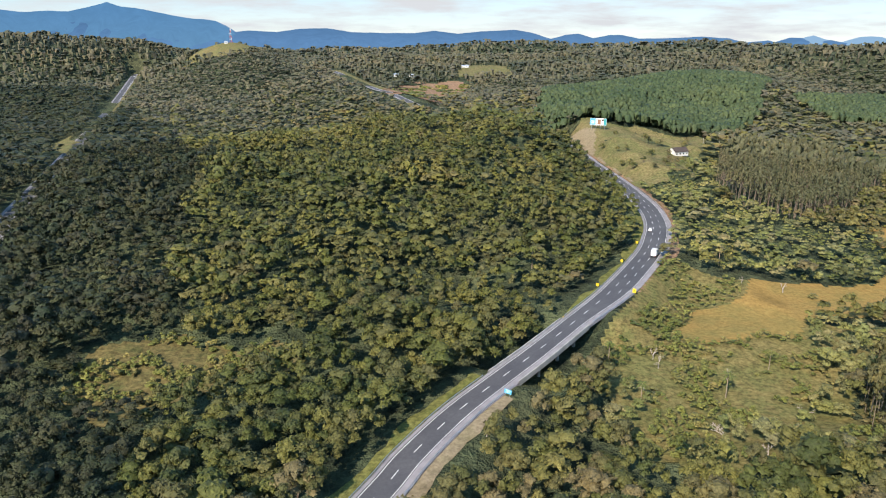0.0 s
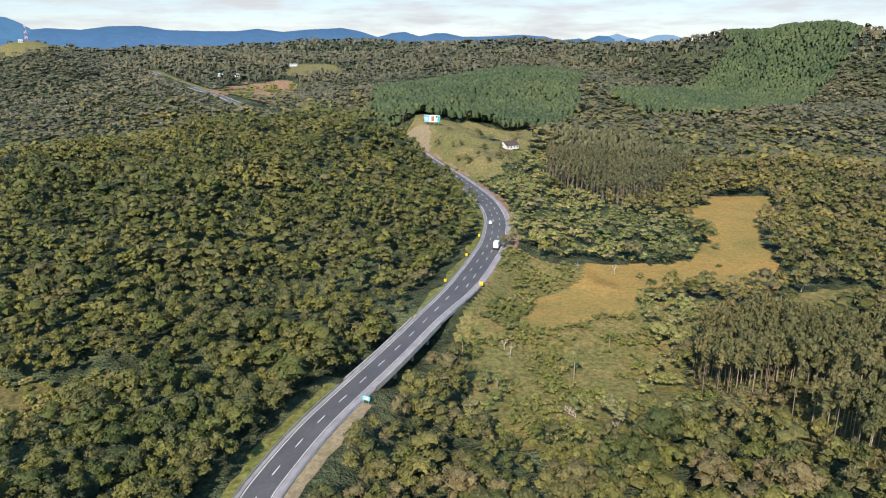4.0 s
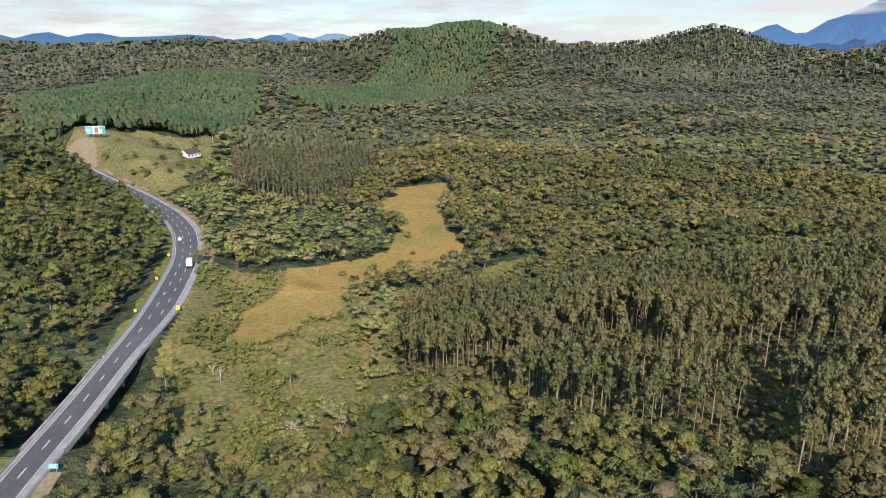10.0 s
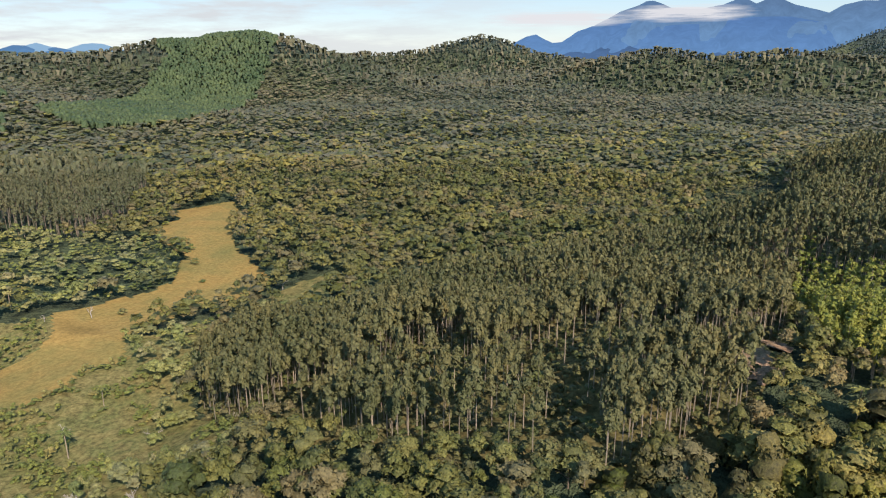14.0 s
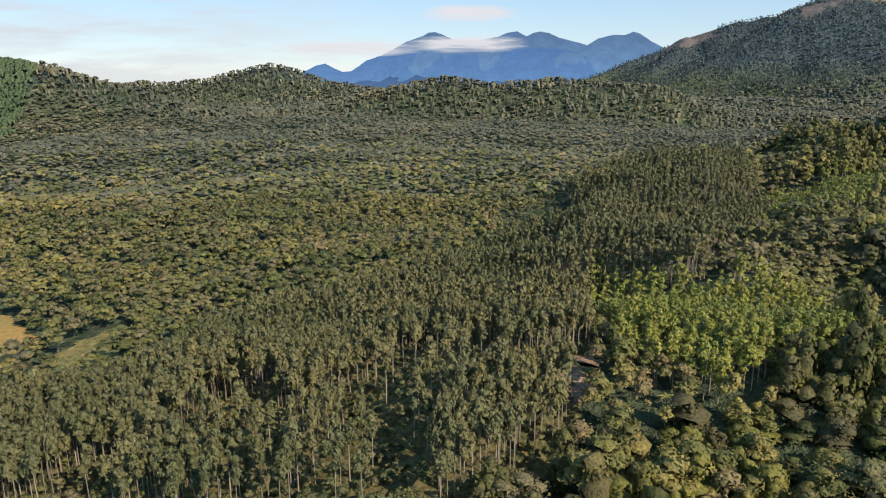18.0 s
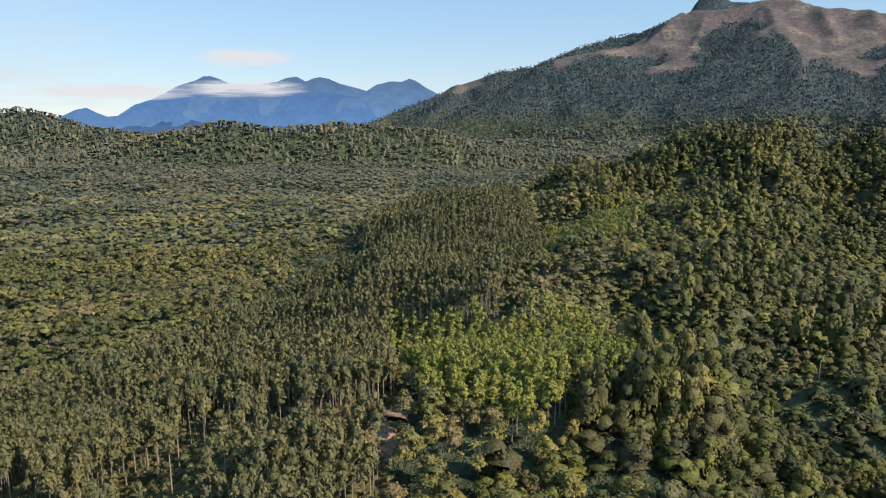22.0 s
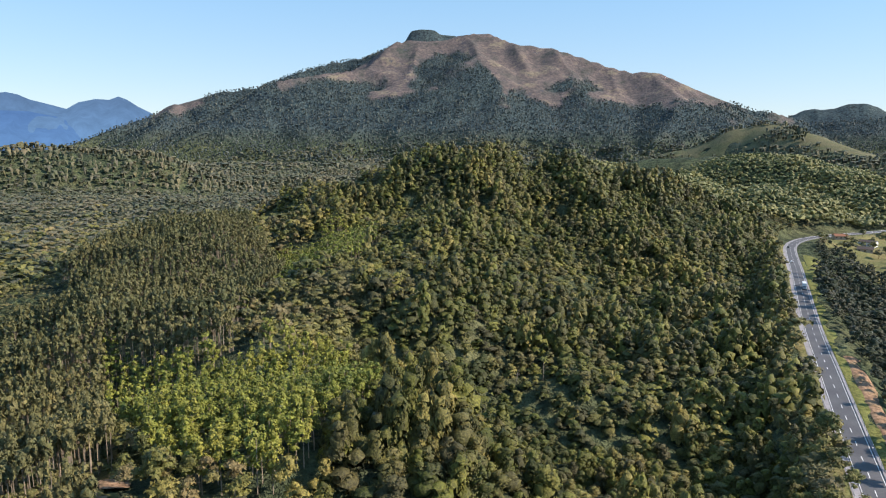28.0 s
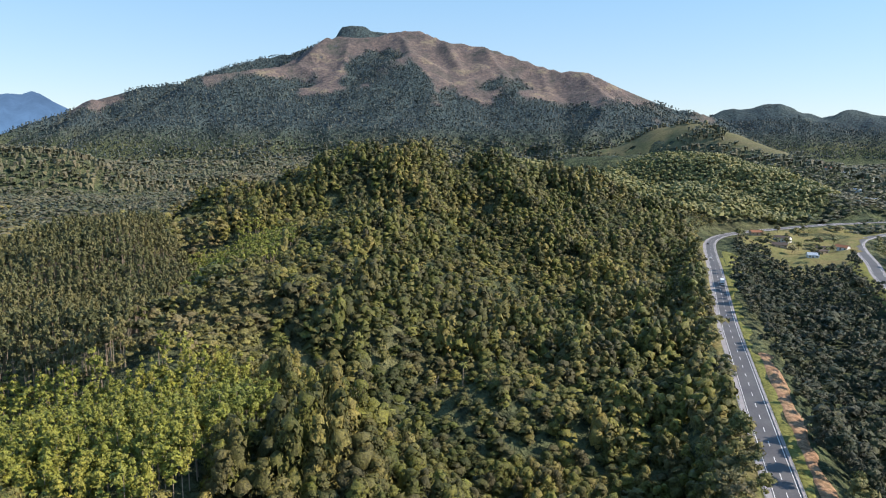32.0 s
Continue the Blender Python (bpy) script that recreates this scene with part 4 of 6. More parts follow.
VIEW = (-37, 154)
LOD_EDGE = (105, 265, 600, 1350)
SINGLE = {}                             # places kept for the nearest trees, which are things of their own
KEEP = {"native": 150, "euc": 110, "young": 70}
WORDS = {"native": ("rainforest", "mixed green rainforest canopy"), "euc": ("eucalyptus_plantation", "grey-green eucalyptus plantation in rows"), "young": ("young_plantation", "bright yellow-green young eucalyptus stand"),
         "pine": ("pine_plantation", "dark green pine plantation on a hill"), "shrub": ("shrubs", "low pale shrubs in marsh grass"), "under": ("undergrowth", "dull green and brown undergrowth among thin eucalyptus")}
HOW = ("close at hand", "in the middle distance", "far off")
for kind in ("native", "euc", "young", "pine", "shrub", "under"):
    for lod in range(3):
        step = SPACING[kind] * (1.0, GROW[kind][0], GROW[kind][0] * GROW[kind][1])[lod]
        if kind == "native":
            step = (5.2, 6.2, 7.9)[lod]
        x, y = scatter(kind, LOD_EDGE[lod], LOD_EDGE[lod + 1], VIEW, step, 11 + lod)
        if kind == "native":
            # climbers make fewer, broader shapes of the trees on the near hill
            thick = inside(x, y, VINE_HILL) & (np.random.default_rng(31).random(len(x)) < (0.14, 0.18, 0.0)[lod])
            x, y = x[~thick], y[~thick]
        if lod == 0 and kind in KEEP:
            # every so many of the trees nearest to the flight path, all along it
            r = np.hypot(x - 15, y - 8)
            order = np.argsort(r)[:KEEP[kind] * 3][::3]
            SINGLE[kind] = (x[order], y[order])
            rest = np.ones(len(x), bool)
            rest[order] = False
            x, y = x[rest], y[rest]
        grow = step / SPACING[kind] * (1.0, 1.02, 1.1)[lod]
        if kind == "native" and lod == 1:
            # the whole of the near hill is seen close enough for full crowns
            x1, y1 = scatter(kind, 600, 900, (85, 152), 6.2, 19)
            on_hill = inside(x1, y1, VINE_HILL) | inside(x1, y1, TOWN)
            x, y = np.concatenate([x, x1[on_hill]]), np.concatenate([y, y1[on_hill]])
        if kind == "native" and lod == 2:
            off = ~((inside(x, y, VINE_HILL) | inside(x, y, TOWN)) & (np.hypot(x - 15, y - 8) < 900))
            x, y = x[off], y[off]
        if kind == "native":
            dark = inside(x + 40 * fractal(x, y, 80, 2, 89), y, SHADED_WOOD) | (inside(x, y, TOWN_WOOD) & ~inside(x, y, VINE_HILL))
            plant("valley_forest", "shade-toned valley forest " + HOW[lod], kind, x[dark], y[dark], lod, 80 + lod, grow, M_SHADED_WOOD)
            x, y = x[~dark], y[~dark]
            thin = ragged(x, y, LOW_WOOD, 8.0) | ragged(x, y, SCRUB, 8.0)
            plant("second_growth", "light green second-growth wood " + HOW[lod], kind, x[thin], y[thin], lod, 70 + lod, grow, M_LOW_WOOD)
            x, y = x[~thin], y[~thin]
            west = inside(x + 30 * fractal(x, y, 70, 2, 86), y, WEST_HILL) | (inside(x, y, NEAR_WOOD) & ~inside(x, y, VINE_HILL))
            plant("hill_forest", "shade-toned mixed forest on the hill " + HOW[lod], kind, x[west], y[west], lod, 65 + lod, grow, M_SHADED_HILL)
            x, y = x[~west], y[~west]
            vines = inside(x + 30 * fractal(x, y, 60, 2, 88), y, VINE_HILL)
            plant("vine_forest", "yellow-green forest hung with vines " + HOW[lod], "vine", x[vines], y[vines], lod, 60 + lod, grow, M_VINE)
            x, y = x[~vines], y[~vines]
        for only, poly, words, leaves in (("euc", DARK_EUC, ("dusky_eucalyptus_stand", "dusky grey-green eucalyptus stand"), M_DARK_EUC), ("young", YOUNG_SLOPE, ("slope_plantation", "dull olive young plantation on a slope"), M_EUC_SLOPE)):
            if kind == only:
                own = ragged(x, y, poly, 5.0)
                plant(words[0], words[1] + " " + HOW[lod], kind, x[own], y[own], lod, 90 + lod, grow * (1.3 if kind == "young" else 0.8), leaves)
                if lod == 1 and own.any():
                    stems("plantation_trunks", "grey slim trunks of the dusky stand", kind, x[own], y[own], 90 + lod, M_EUC_BARK, 0.2)
                x, y = x[~own], y[~own]
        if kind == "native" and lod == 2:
            # the farther off, the more crowns take the leaf colour with haze in it
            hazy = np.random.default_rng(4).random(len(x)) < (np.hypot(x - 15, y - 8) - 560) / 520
            plant("rainforest", "haze-muted rainforest canopy far off", kind, x[hazy], y[hazy], lod, 44, grow, M_HAZE_CANOPY)
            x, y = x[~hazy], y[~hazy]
        plant(WORDS[kind][0], WORDS[kind][1] + " " + HOW[lod], kind, x, y, lod, 40 + lod, grow)
        if kind in ("euc", "young") and lod < 2 and len(x):
            stems("plantation_trunks", "pale slim eucalyptus trunks " + HOW[lod], kind, x, y, 40 + lod, M_EUC_BARK, 0.15 + 0.06 * lod)
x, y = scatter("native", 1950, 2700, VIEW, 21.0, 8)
plant("rainforest", "rainforest towards the horizon", "native", x, y, 3, 58, 2.7, M_HAZE_CANOPY)
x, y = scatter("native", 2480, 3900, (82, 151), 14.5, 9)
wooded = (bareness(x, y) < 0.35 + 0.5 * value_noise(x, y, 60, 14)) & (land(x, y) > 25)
plant("mountain_forest", "dark forest on the flanks of the mountain", "native", x[wooded], y[wooded], 3, 59, 1.5, M_HAZE_WOOD)
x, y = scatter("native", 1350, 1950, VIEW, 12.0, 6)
plant("rainforest", "rainforest on the distant hills", "native", x, y, 3, 57, 1.65, M_HAZE_CANOPY)
x, y = scatter("pine", 1350, 1720, (20, 50), 6.5, 7)
plant("pine_plantation", "dark green pine plantation over a hilltop", "pine", x, y, 2, 56, 1.4)
x, y = scatter("euc", 100, 310, VIEW, 3.4, 23)
plant("undergrowth", "dull brown and green undergrowth below the eucalyptus", "under", x, y, 1, 95, 1.3)
x, y = scatter("native", 0, 105, VIEW, 7.0, 4)
plant("rainforest", "rainforest below the way of flight", "native", x, y, 1, 52, 1.3)
x, y = scatter("native", 60, 420, (-180, 180), 8.0, 5)
back = (np.degrees(np.arctan2(x, y)) < VIEW[0]) | (np.degrees(np.arctan2(x, y)) > VIEW[1])
plant("rainforest", "rainforest behind the way of flight", "native", x[back], y[back], 2, 51, 1.4)

# ---- roads ----
def part(name, bm, mat, parent, label=""):
    me = bpy.data.meshes.new(name)
    bm.to_mesh(me)
    bm.free()
    me.materials.append(mat)
    ob = new(name, me)
    ob.parent = parent
    return tagged(ob, label)


def smooth_line(pts, step=3.0):
    """A rounded line through the points, at even steps."""
    p = np.array(pts, float)
    ext = np.vstack([2 * p[0] - p[1], p, 2 * p[-1] - p[-2]])
    out = []
    for i in range(1, len(ext) - 2):
        a, b, c, d = ext[i - 1:i + 3]
        n = max(4, int(np.linalg.norm(c - b) / 1.0))
        for t in np.linspace(0, 1, n, endpoint=False):
            out.append(0.5 * (2 * b + (c - a) * t + (2 * a - 5 * b + 4 * c - d) * t * t + (3 * b - a - 3 * c + d) * t ** 3))
    out = np.array(out + [p[-1]])
    s = np.concatenate([[0], np.cumsum(np.linalg.norm(np.diff(out[:, :2], axis=0), axis=1))])
    at = np.arange(0, s[-1], step)
    return np.stack([np.interp(at, s, out[:, k]) for k in range(3)], -1), at


class Road:
    def __init__(self, pts, step=3.0):
        self.line, self.at = smooth_line(pts, step)
        t = np.gradient(self.line[:, :2], axis=0)
        t /= np.linalg.norm(t, axis=1, keepdims=True)
        self.side = np.stack([t[:, 1], -t[:, 0]], -1)          # to the right
        self.ahead = t

    def spot(self, s, off, up=0.0):
        x, y, z = (np.interp(s, self.at, self.line[:, k]) for k in range(3))
        sx, sy = (np.interp(s, self.at, self.side[:, k]) for k in range(2))
        return Vector((x + sx * off, y + sy * off, z + up))

    def facing(self, s):
        tx, ty = (np.interp(s, self.at, self.ahead[:, k]) for k in range(2))
        return math.atan2(ty, tx)

    def nearest(self, x, y):
        return float(self.at[np.argmin(np.hypot(self.line[:, 0] - x, self.line[:, 1] - y))])

    def ribbon(self, name, mat, profile, parent, s0=0.0, s1=1e9, label=""):
        """Sweep a section, a list of (offset, height) or a function of the distance that gives one."""
        pick = np.where((self.at >= s0) & (self.at <= s1))[0]
        rows = []
        for i in pick:
            prof = profile(self.at[i]) if callable(profile) else profile
            for off, up in prof:
                rows.append((self.line[i, 0] + self.side[i, 0] * off, self.line[i, 1] + self.side[i, 1] * off, self.line[i, 2] + up))
        k = len(rows) // len(pick)
        i, j = np.meshgrid(np.arange(len(pick) - 1), np.arange(k - 1), indexing="ij")
        quads = np.stack([i * k + j, i * k + j + 1, (i + 1) * k + j + 1, (i + 1) * k + j], -1).reshape(-1, 4)[:, ::-1]
        ob = mesh_object(name, rows, quads, mat)
        ob.parent = parent
        return tagged(ob, label)


def asphalt():
    m, nt, b = material("worn asphalt", 0.75, 0.4)
    c = ramp(nt, noise_tex(nt, 0.08, 4, 0.6, "World"), [(0.3, (0.075, 0.074, 0.082)), (0.7, (0.115, 0.112, 0.118))])
    c = mixed(nt, 1.0, c, ramp(nt, noise_tex(nt, 1.2, 4, 0.7, "World"), [(0.3, (0.85, 0.85, 0.85)), (0.7, (1.15, 1.15, 1.15))]), "MULTIPLY")
    nt.links.new(c, b.inputs["Base Color"])
    return m


M_ASPHALT = asphalt()
M_SHOULDER = plain("dusty grey shoulder", (0.30, 0.28, 0.29), 0.85, spread=0.2, scale=0.25)
M_PAINT = plain("worn white road paint", (0.72, 0.71, 0.70), 0.6, spread=0.12, scale=0.8)
M_CONCRETE = plain("weathered concrete", (0.46, 0.44, 0.41), 0.85, spread=0.2, scale=0.3)
M_STEEL = plain("galvanised steel", (0.46, 0.47, 0.49), 0.5, 0.7)
M_YELLOW = plain("yellow sign sheeting", (0.80, 0.58, 0.03), 0.5, spread=0.05)
M_BLACK = plain("black paint", (0.02, 0.02, 0.022), 0.5)
M_SKY_BLUE = plain("pale blue sign sheeting", (0.10, 0.42, 0.68), 0.5, spread=0.05)
M_WHITE = plain("white paint", (0.80, 0.80, 0.79), 0.45, spread=0.04)


def smoothstep(a, b, v):
    t = min(1, max(0, (v - a) / (b - a)))
    return t * t * (3 - 2 * t)


road_a, road_b, road_b2, road_c, road_d = (Road(r) for r in (ROAD_A, ROAD_B, ROAD_B2, ROAD_C, ROAD_D))
S_WIDE = road_a.nearest(49, 242)                                # a third lane begins here
LEFT_A = lambda s: -3.55 - 0.0 * s
RIGHT_A = lambda s: 3.55 + 3.4 * smoothstep(S_WIDE - 5, S_WIDE + 55, s)


def dashes(road, off, s0, s1, parent, long=4.0, pitch=12.0, wide=0.16):
    """Single painted strokes, each a slim slab of its own."""
    me = None
    s = s0
    while s < s1:
        if me is None:
            bm = bmesh.new()
            bmesh.ops.create_cube(bm, size=1, matrix=Matrix.Diagonal((long, wide * 1.5, 0.012, 1)))
            me = bpy.data.meshes.new("dash")
            bm.to_mesh(me)
            bm.free()
            me.materials.append(M_PAINT)
        ob = new("dash", me)
        p, a = road.spot(s, off(s) if callable(off) else off, 0.034), road.facing(s)
        slope = (road.spot(s + 2, 0).z - road.spot(s - 2, 0).z) / 4
        ob.matrix_world = Matrix.Translation(p) @ Matrix.Rotation(a, 4, "Z") @ Matrix.Rotation(-math.atan(slope), 4, "Y")
        ob.parent = parent
        s += pitch


def road_thing(name, label):
    return tagged(new(name), label, "road", kind="structure")


def lane_edge(road, off, parent, s0=0, s1=1e9, wide=0.20):
    f = off if callable(off) else (lambda s: off)
    road.ribbon("edge_line", M_PAINT, lambda s: [(f(s) - wide / 2, 0.026), (f(s) + wide / 2, 0.026)], parent, s0, s1)


highway = road_thing("road", "dark asphalt highway with white lane markings")
road_a.ribbon("carriageway", M_ASPHALT, lambda s: [(LEFT_A(s) - 0.5, -0.02), (LEFT_A(s), 0.0), ((LEFT_A(s) + RIGHT_A(s)) / 2, 0.02), (RIGHT_A(s), 0.0), (RIGHT_A(s) + 0.3, -0.02)], highway)
road_a.ribbon("shoulder", M_SHOULDER, lambda s: [(RIGHT_A(s) + 0.3, -0.02), (RIGHT_A(s) + 2.6, -0.08), (RIGHT_A(s) + 2.7, -0.9)], highway)
road_a.ribbon("shoulder", M_SHOULDER, lambda s: [(LEFT_A(s) - 1.7, -0.9), (LEFT_A(s) - 1.6, -0.06), (LEFT_A(s) - 0.5, -0.02)], highway)
lane_edge(road_a, LEFT_A, highway)
lane_edge(road_a, RIGHT_A, highway)
dashes(road_a, 0.0, 30, S_WIDE + 20, highway)
dashes(road_a, lambda s: -0.1, S_WIDE + 24, road_a.at[-1] - 60, highway)
dashes(road_a, lambda s: 3.4, S_WIDE + 40, road_a.at[-1] - 60, highway)

lower = road_thing("road", "grey asphalt highway beside the forest hill")
road_b.ribbon("carriageway", M_ASPHALT, [(-4.0, -0.02), (-3.55, 0.0), (0, 0.02), (3.55, 0.0), (4.2, -0.02)], lower)
road_b.ribbon("shoulder", M_SHOULDER, [(-6.3, -0.9), (-6.2, -0.08), (-4.0, -0.02)], lower)
road_b.ribbon("shoulder", M_SHOULDER, [(4.2, -0.02), (5.2, -0.08), (5.3, -0.9)], lower)
lane_edge(road_b, -3.55, lower)
lane_edge(road_b, 3.55, lower)
dashes(road_b, 0.0, 180, road_b.at[-1] - 120, lower)
for road, label, name in ((road_b2, "grey asphalt side road below the village", "road"), (road_c, "grey highway between dark forest walls", "road"), (road_d, "far highway on a cleared embankment", "road")):
    r = road_thing(name, label)
    road.ribbon("carriageway", M_ASPHALT, [(-4.0, -0.02), (0, 0.03), (4.0, -0.02)], r)
    road.ribbon("shoulder", M_SHOULDER, [(4.0, -0.02), (5.6, -0.08), (5.7, -0.9)], r)
    road.ribbon("shoulder", M_SHOULDER, [(-5.7, -0.9), (-5.6, -0.08), (-4.0, -0.02)], r)
    for off in (-3.5, 3.5):
        lane_edge(road, off, r)


def verge(road, name, mat, label, inner, outer, s0, s1, lift=0.35, seed=1):
    """A strip of open ground along a road, with an uneven outer edge."""
    pick = np.where((road.at >= s0) & (road.at <= s1))[0]
    u = np.linspace(0, 1, 9)
    s = road.at[pick]
    edge = outer + (2.4 if outer > 0 else -2.4) * 2 * fractal(s, s * 0 + seed * 40.0, 14, 3, seed)
    off = inner + (edge - inner)[:, None] * u[None]
    x = road.line[pick, 0][:, None] + road.side[pick, 0][:, None] * off
    y = road.line[pick, 1][:, None] + road.side[pick, 1][:, None] * off
    z = land(x, y) + lift * np.minimum(1, 4 * (1 - u) + 0.35)[None]
    z[:, 0] = np.minimum(z[:, 0], road.line[pick, 2] - 0.12)
    rows = np.stack([x, y, z], -1)
    k, n = 9, len(rows)
    i, j = np.meshgrid(np.arange(n - 1), np.arange(k - 1), indexing="ij")
    quads = np.stack([i * k + j, i * k + j + 1, (i + 1) * k + j + 1, (i + 1) * k + j], -1).reshape(-1, 4)
    quads = quads[:, ::-1] if outer > inner else quads
    return tagged(mesh_object(name, rows.reshape(-1, 3), quads, mat, True), label, "verge", kind="structure")


S_BR = (road_a.nearest(17.1, 197.4) + 2, road_a.nearest(49, 242.2) - 2)
verge(road_a, "verge", M_LAWN, "green grass verge beside the highway", -5.2, -9.5, 60, S_BR[0], seed=2)
verge(road_a, "verge", M_LAWN, "grass verge in the outer bend", -5.2, -8.2, S_BR[1], 520, seed=3)
verge(road_a, "verge", M_DUST, "bare pale earth verge beside the shoulder", 6.3, 10.5, 90, S_BR[0] - 6, seed=4)
verge(road_a, "verge", M_EARTH, "pale earth verge in the inner bend", 9.7, 13.5, S_WIDE + 40, 560, seed=5)
verge(road_a, "bank", M_EARTH, "pale earth bank above the road", 9.7, 22.0, 560, 720, seed=6)
verge(road_b, "verge", M_LAWN, "bright green grass verge beside the highway", 5.3, 9.0, 230, 700, seed=7)
verge(road_b, "verge", M_EARTH, "red earth strip beyond the grass", 9.0, 14.5, 230, 420, lift=0.5, seed=8)
verge(road_b, "verge", M_PASTURE, "dry grass verge below the hill", -6.3, -10.5, 230, 800, seed=9)
verge(road_b, "verge", M_LAWN, "wide green lawn beside the bend", 9.0, 22.0, 610, 740, seed=10)
verge(road_b2, "verge", M_LAWN, "grass beside the side road", -5.7, -16, 60, 480, seed=11)
verge(road_c, "verge", M_PASTURE, "dry grass beside the far road", 5.7, 11, 700, 1300, seed=12)
verge(road_d, "verge", M_PASTURE, "cleared dry slope of the embankment", -5.7, -26, 20, 480, seed=13)

# the bridge
bridge = tagged(new("bridge"), "concrete road bridge with low parapets", "bridge")
road_a.ribbon("deck", M_CONCRETE, lambda s: [(LEFT_A(s) - 1.75, -0.12), (LEFT_A(s) - 1.75, -1.1), (LEFT_A(s) + 0.8, -1.7), (RIGHT_A(s) + 0.6, -1.7), (RIGHT_A(s) + 2.95, -1.1), (RIGHT_A(s) + 2.95, -0.12)], bridge, *S_BR)
for name, off in (("parapet", lambda s: LEFT_A(s) - 1.55), ("parapet", lambda s: RIGHT_A(s) + 2.75)):
    road_a.ribbon(name, M_CONCRETE, lambda s, off=off: [(off(s) - 0.2, -0.12), (off(s) - 0.14, 0.82), (off(s) + 0.14, 0.82), (off(s) + 0.2, -0.12)], bridge, *S_BR)
for s in np.linspace(S_BR[0] + 6, S_BR[1] - 6, 4):
    for off in (-2.6, 2.9):
        bm = bmesh.new()
        p = road_a.spot(s, off)
        low = height(p.x, p.y) - 0.5
        bmesh.ops.create_cone(bm, cap_ends=True, segments=14, radius1=0.62, radius2=0.55, depth=p.z - 1.6 - low, matrix=Matrix.Translation((p.x, p.y, (p.z - 1.6 + low) / 2)))
        part("pier", bm, M_CONCRETE, bridge)


def guard_rail(road, off, s0, s1, label):
    rail = tagged(new("guard_rail"), label, "guard rail")
    f = off if callable(off) else (lambda s: off)
    road.ribbon("beam", M_STEEL, lambda s: [(f(s) - 0.03, 0.42), (f(s) + 0.05, 0.50), (f(s) - 0.03, 0.58), (f(s) + 0.05, 0.68), (f(s) - 0.03, 0.76), (f(s) - 0.07, 0.76), (f(s) - 0.07, 0.42)], rail, s0, s1)
    bm = bmesh.new()
    bmesh.ops.create_cube(bm, size=1, matrix=Matrix.Translation((0, 0, 0.1)) @ Matrix.Diagonal((0.12, 0.10, 1.25, 1)))
    me = bpy.data.meshes.new("post")
    bm.to_mesh(me)
    bm.free()
    me.materials.append(M_STEEL)
    for s in np.arange(s0 + 1, min(s1, road.at[-1]) - 1, 4.0):
        o = new("post", me)
        o.matrix_world = Matrix.Translation(road.spot(s, f(s) - 0.12)) @ Matrix.Rotation(road.facing(s), 4, "Z")
        o.parent = rail
    return rail


guard_rail(road_a, lambda s: LEFT_A(s) - 1.45, 60, S_BR[0], "galvanised guard rail along the outer lane")
guard_rail(road_a, lambda s: LEFT_A(s) - 1.45, S_BR[1], 470, "galvanised guard rail beyond the bridge")
guard_rail(road_a, lambda s: RIGHT_A(s) + 2.5, 112, S_BR[0], "galvanised guard rail before the bridge")
guard_rail(road_a, lambda s: RIGHT_A(s) + 2.5, S_BR[1], S_BR[1] + 45, "galvanised guard rail after the bridge")
guard_rail(road_a, lambda s: RIGHT_A(s) + 2.5, 400, 520, "galvanised guard rail in the bend")
guard_rail(road_b, 4.9, 200, 470, "galvanised guard rail beside the grass verge")
guard_rail(road_b, -5.9, 200, 420, "galvanised guard rail below the hill")

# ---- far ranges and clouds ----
def haze_glow_material(name, low, high, z0, z1, grain=0.12):
    """A far range seen through miles of air: the haze is put into a plain pale blue that glows, paler at the foot, with
    faint folds toned in.
    """
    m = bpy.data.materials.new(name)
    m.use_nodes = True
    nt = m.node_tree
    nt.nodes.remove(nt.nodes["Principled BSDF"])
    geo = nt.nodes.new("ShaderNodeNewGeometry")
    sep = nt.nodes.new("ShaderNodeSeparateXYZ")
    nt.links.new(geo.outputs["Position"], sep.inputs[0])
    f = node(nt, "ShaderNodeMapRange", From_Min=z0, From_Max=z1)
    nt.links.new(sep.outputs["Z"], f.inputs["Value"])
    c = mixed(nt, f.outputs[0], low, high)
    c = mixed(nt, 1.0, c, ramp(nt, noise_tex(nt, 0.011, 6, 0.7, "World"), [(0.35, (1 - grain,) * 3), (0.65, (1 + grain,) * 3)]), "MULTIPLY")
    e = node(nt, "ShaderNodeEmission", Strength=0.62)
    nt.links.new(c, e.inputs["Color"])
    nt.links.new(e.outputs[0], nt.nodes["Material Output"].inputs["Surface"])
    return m


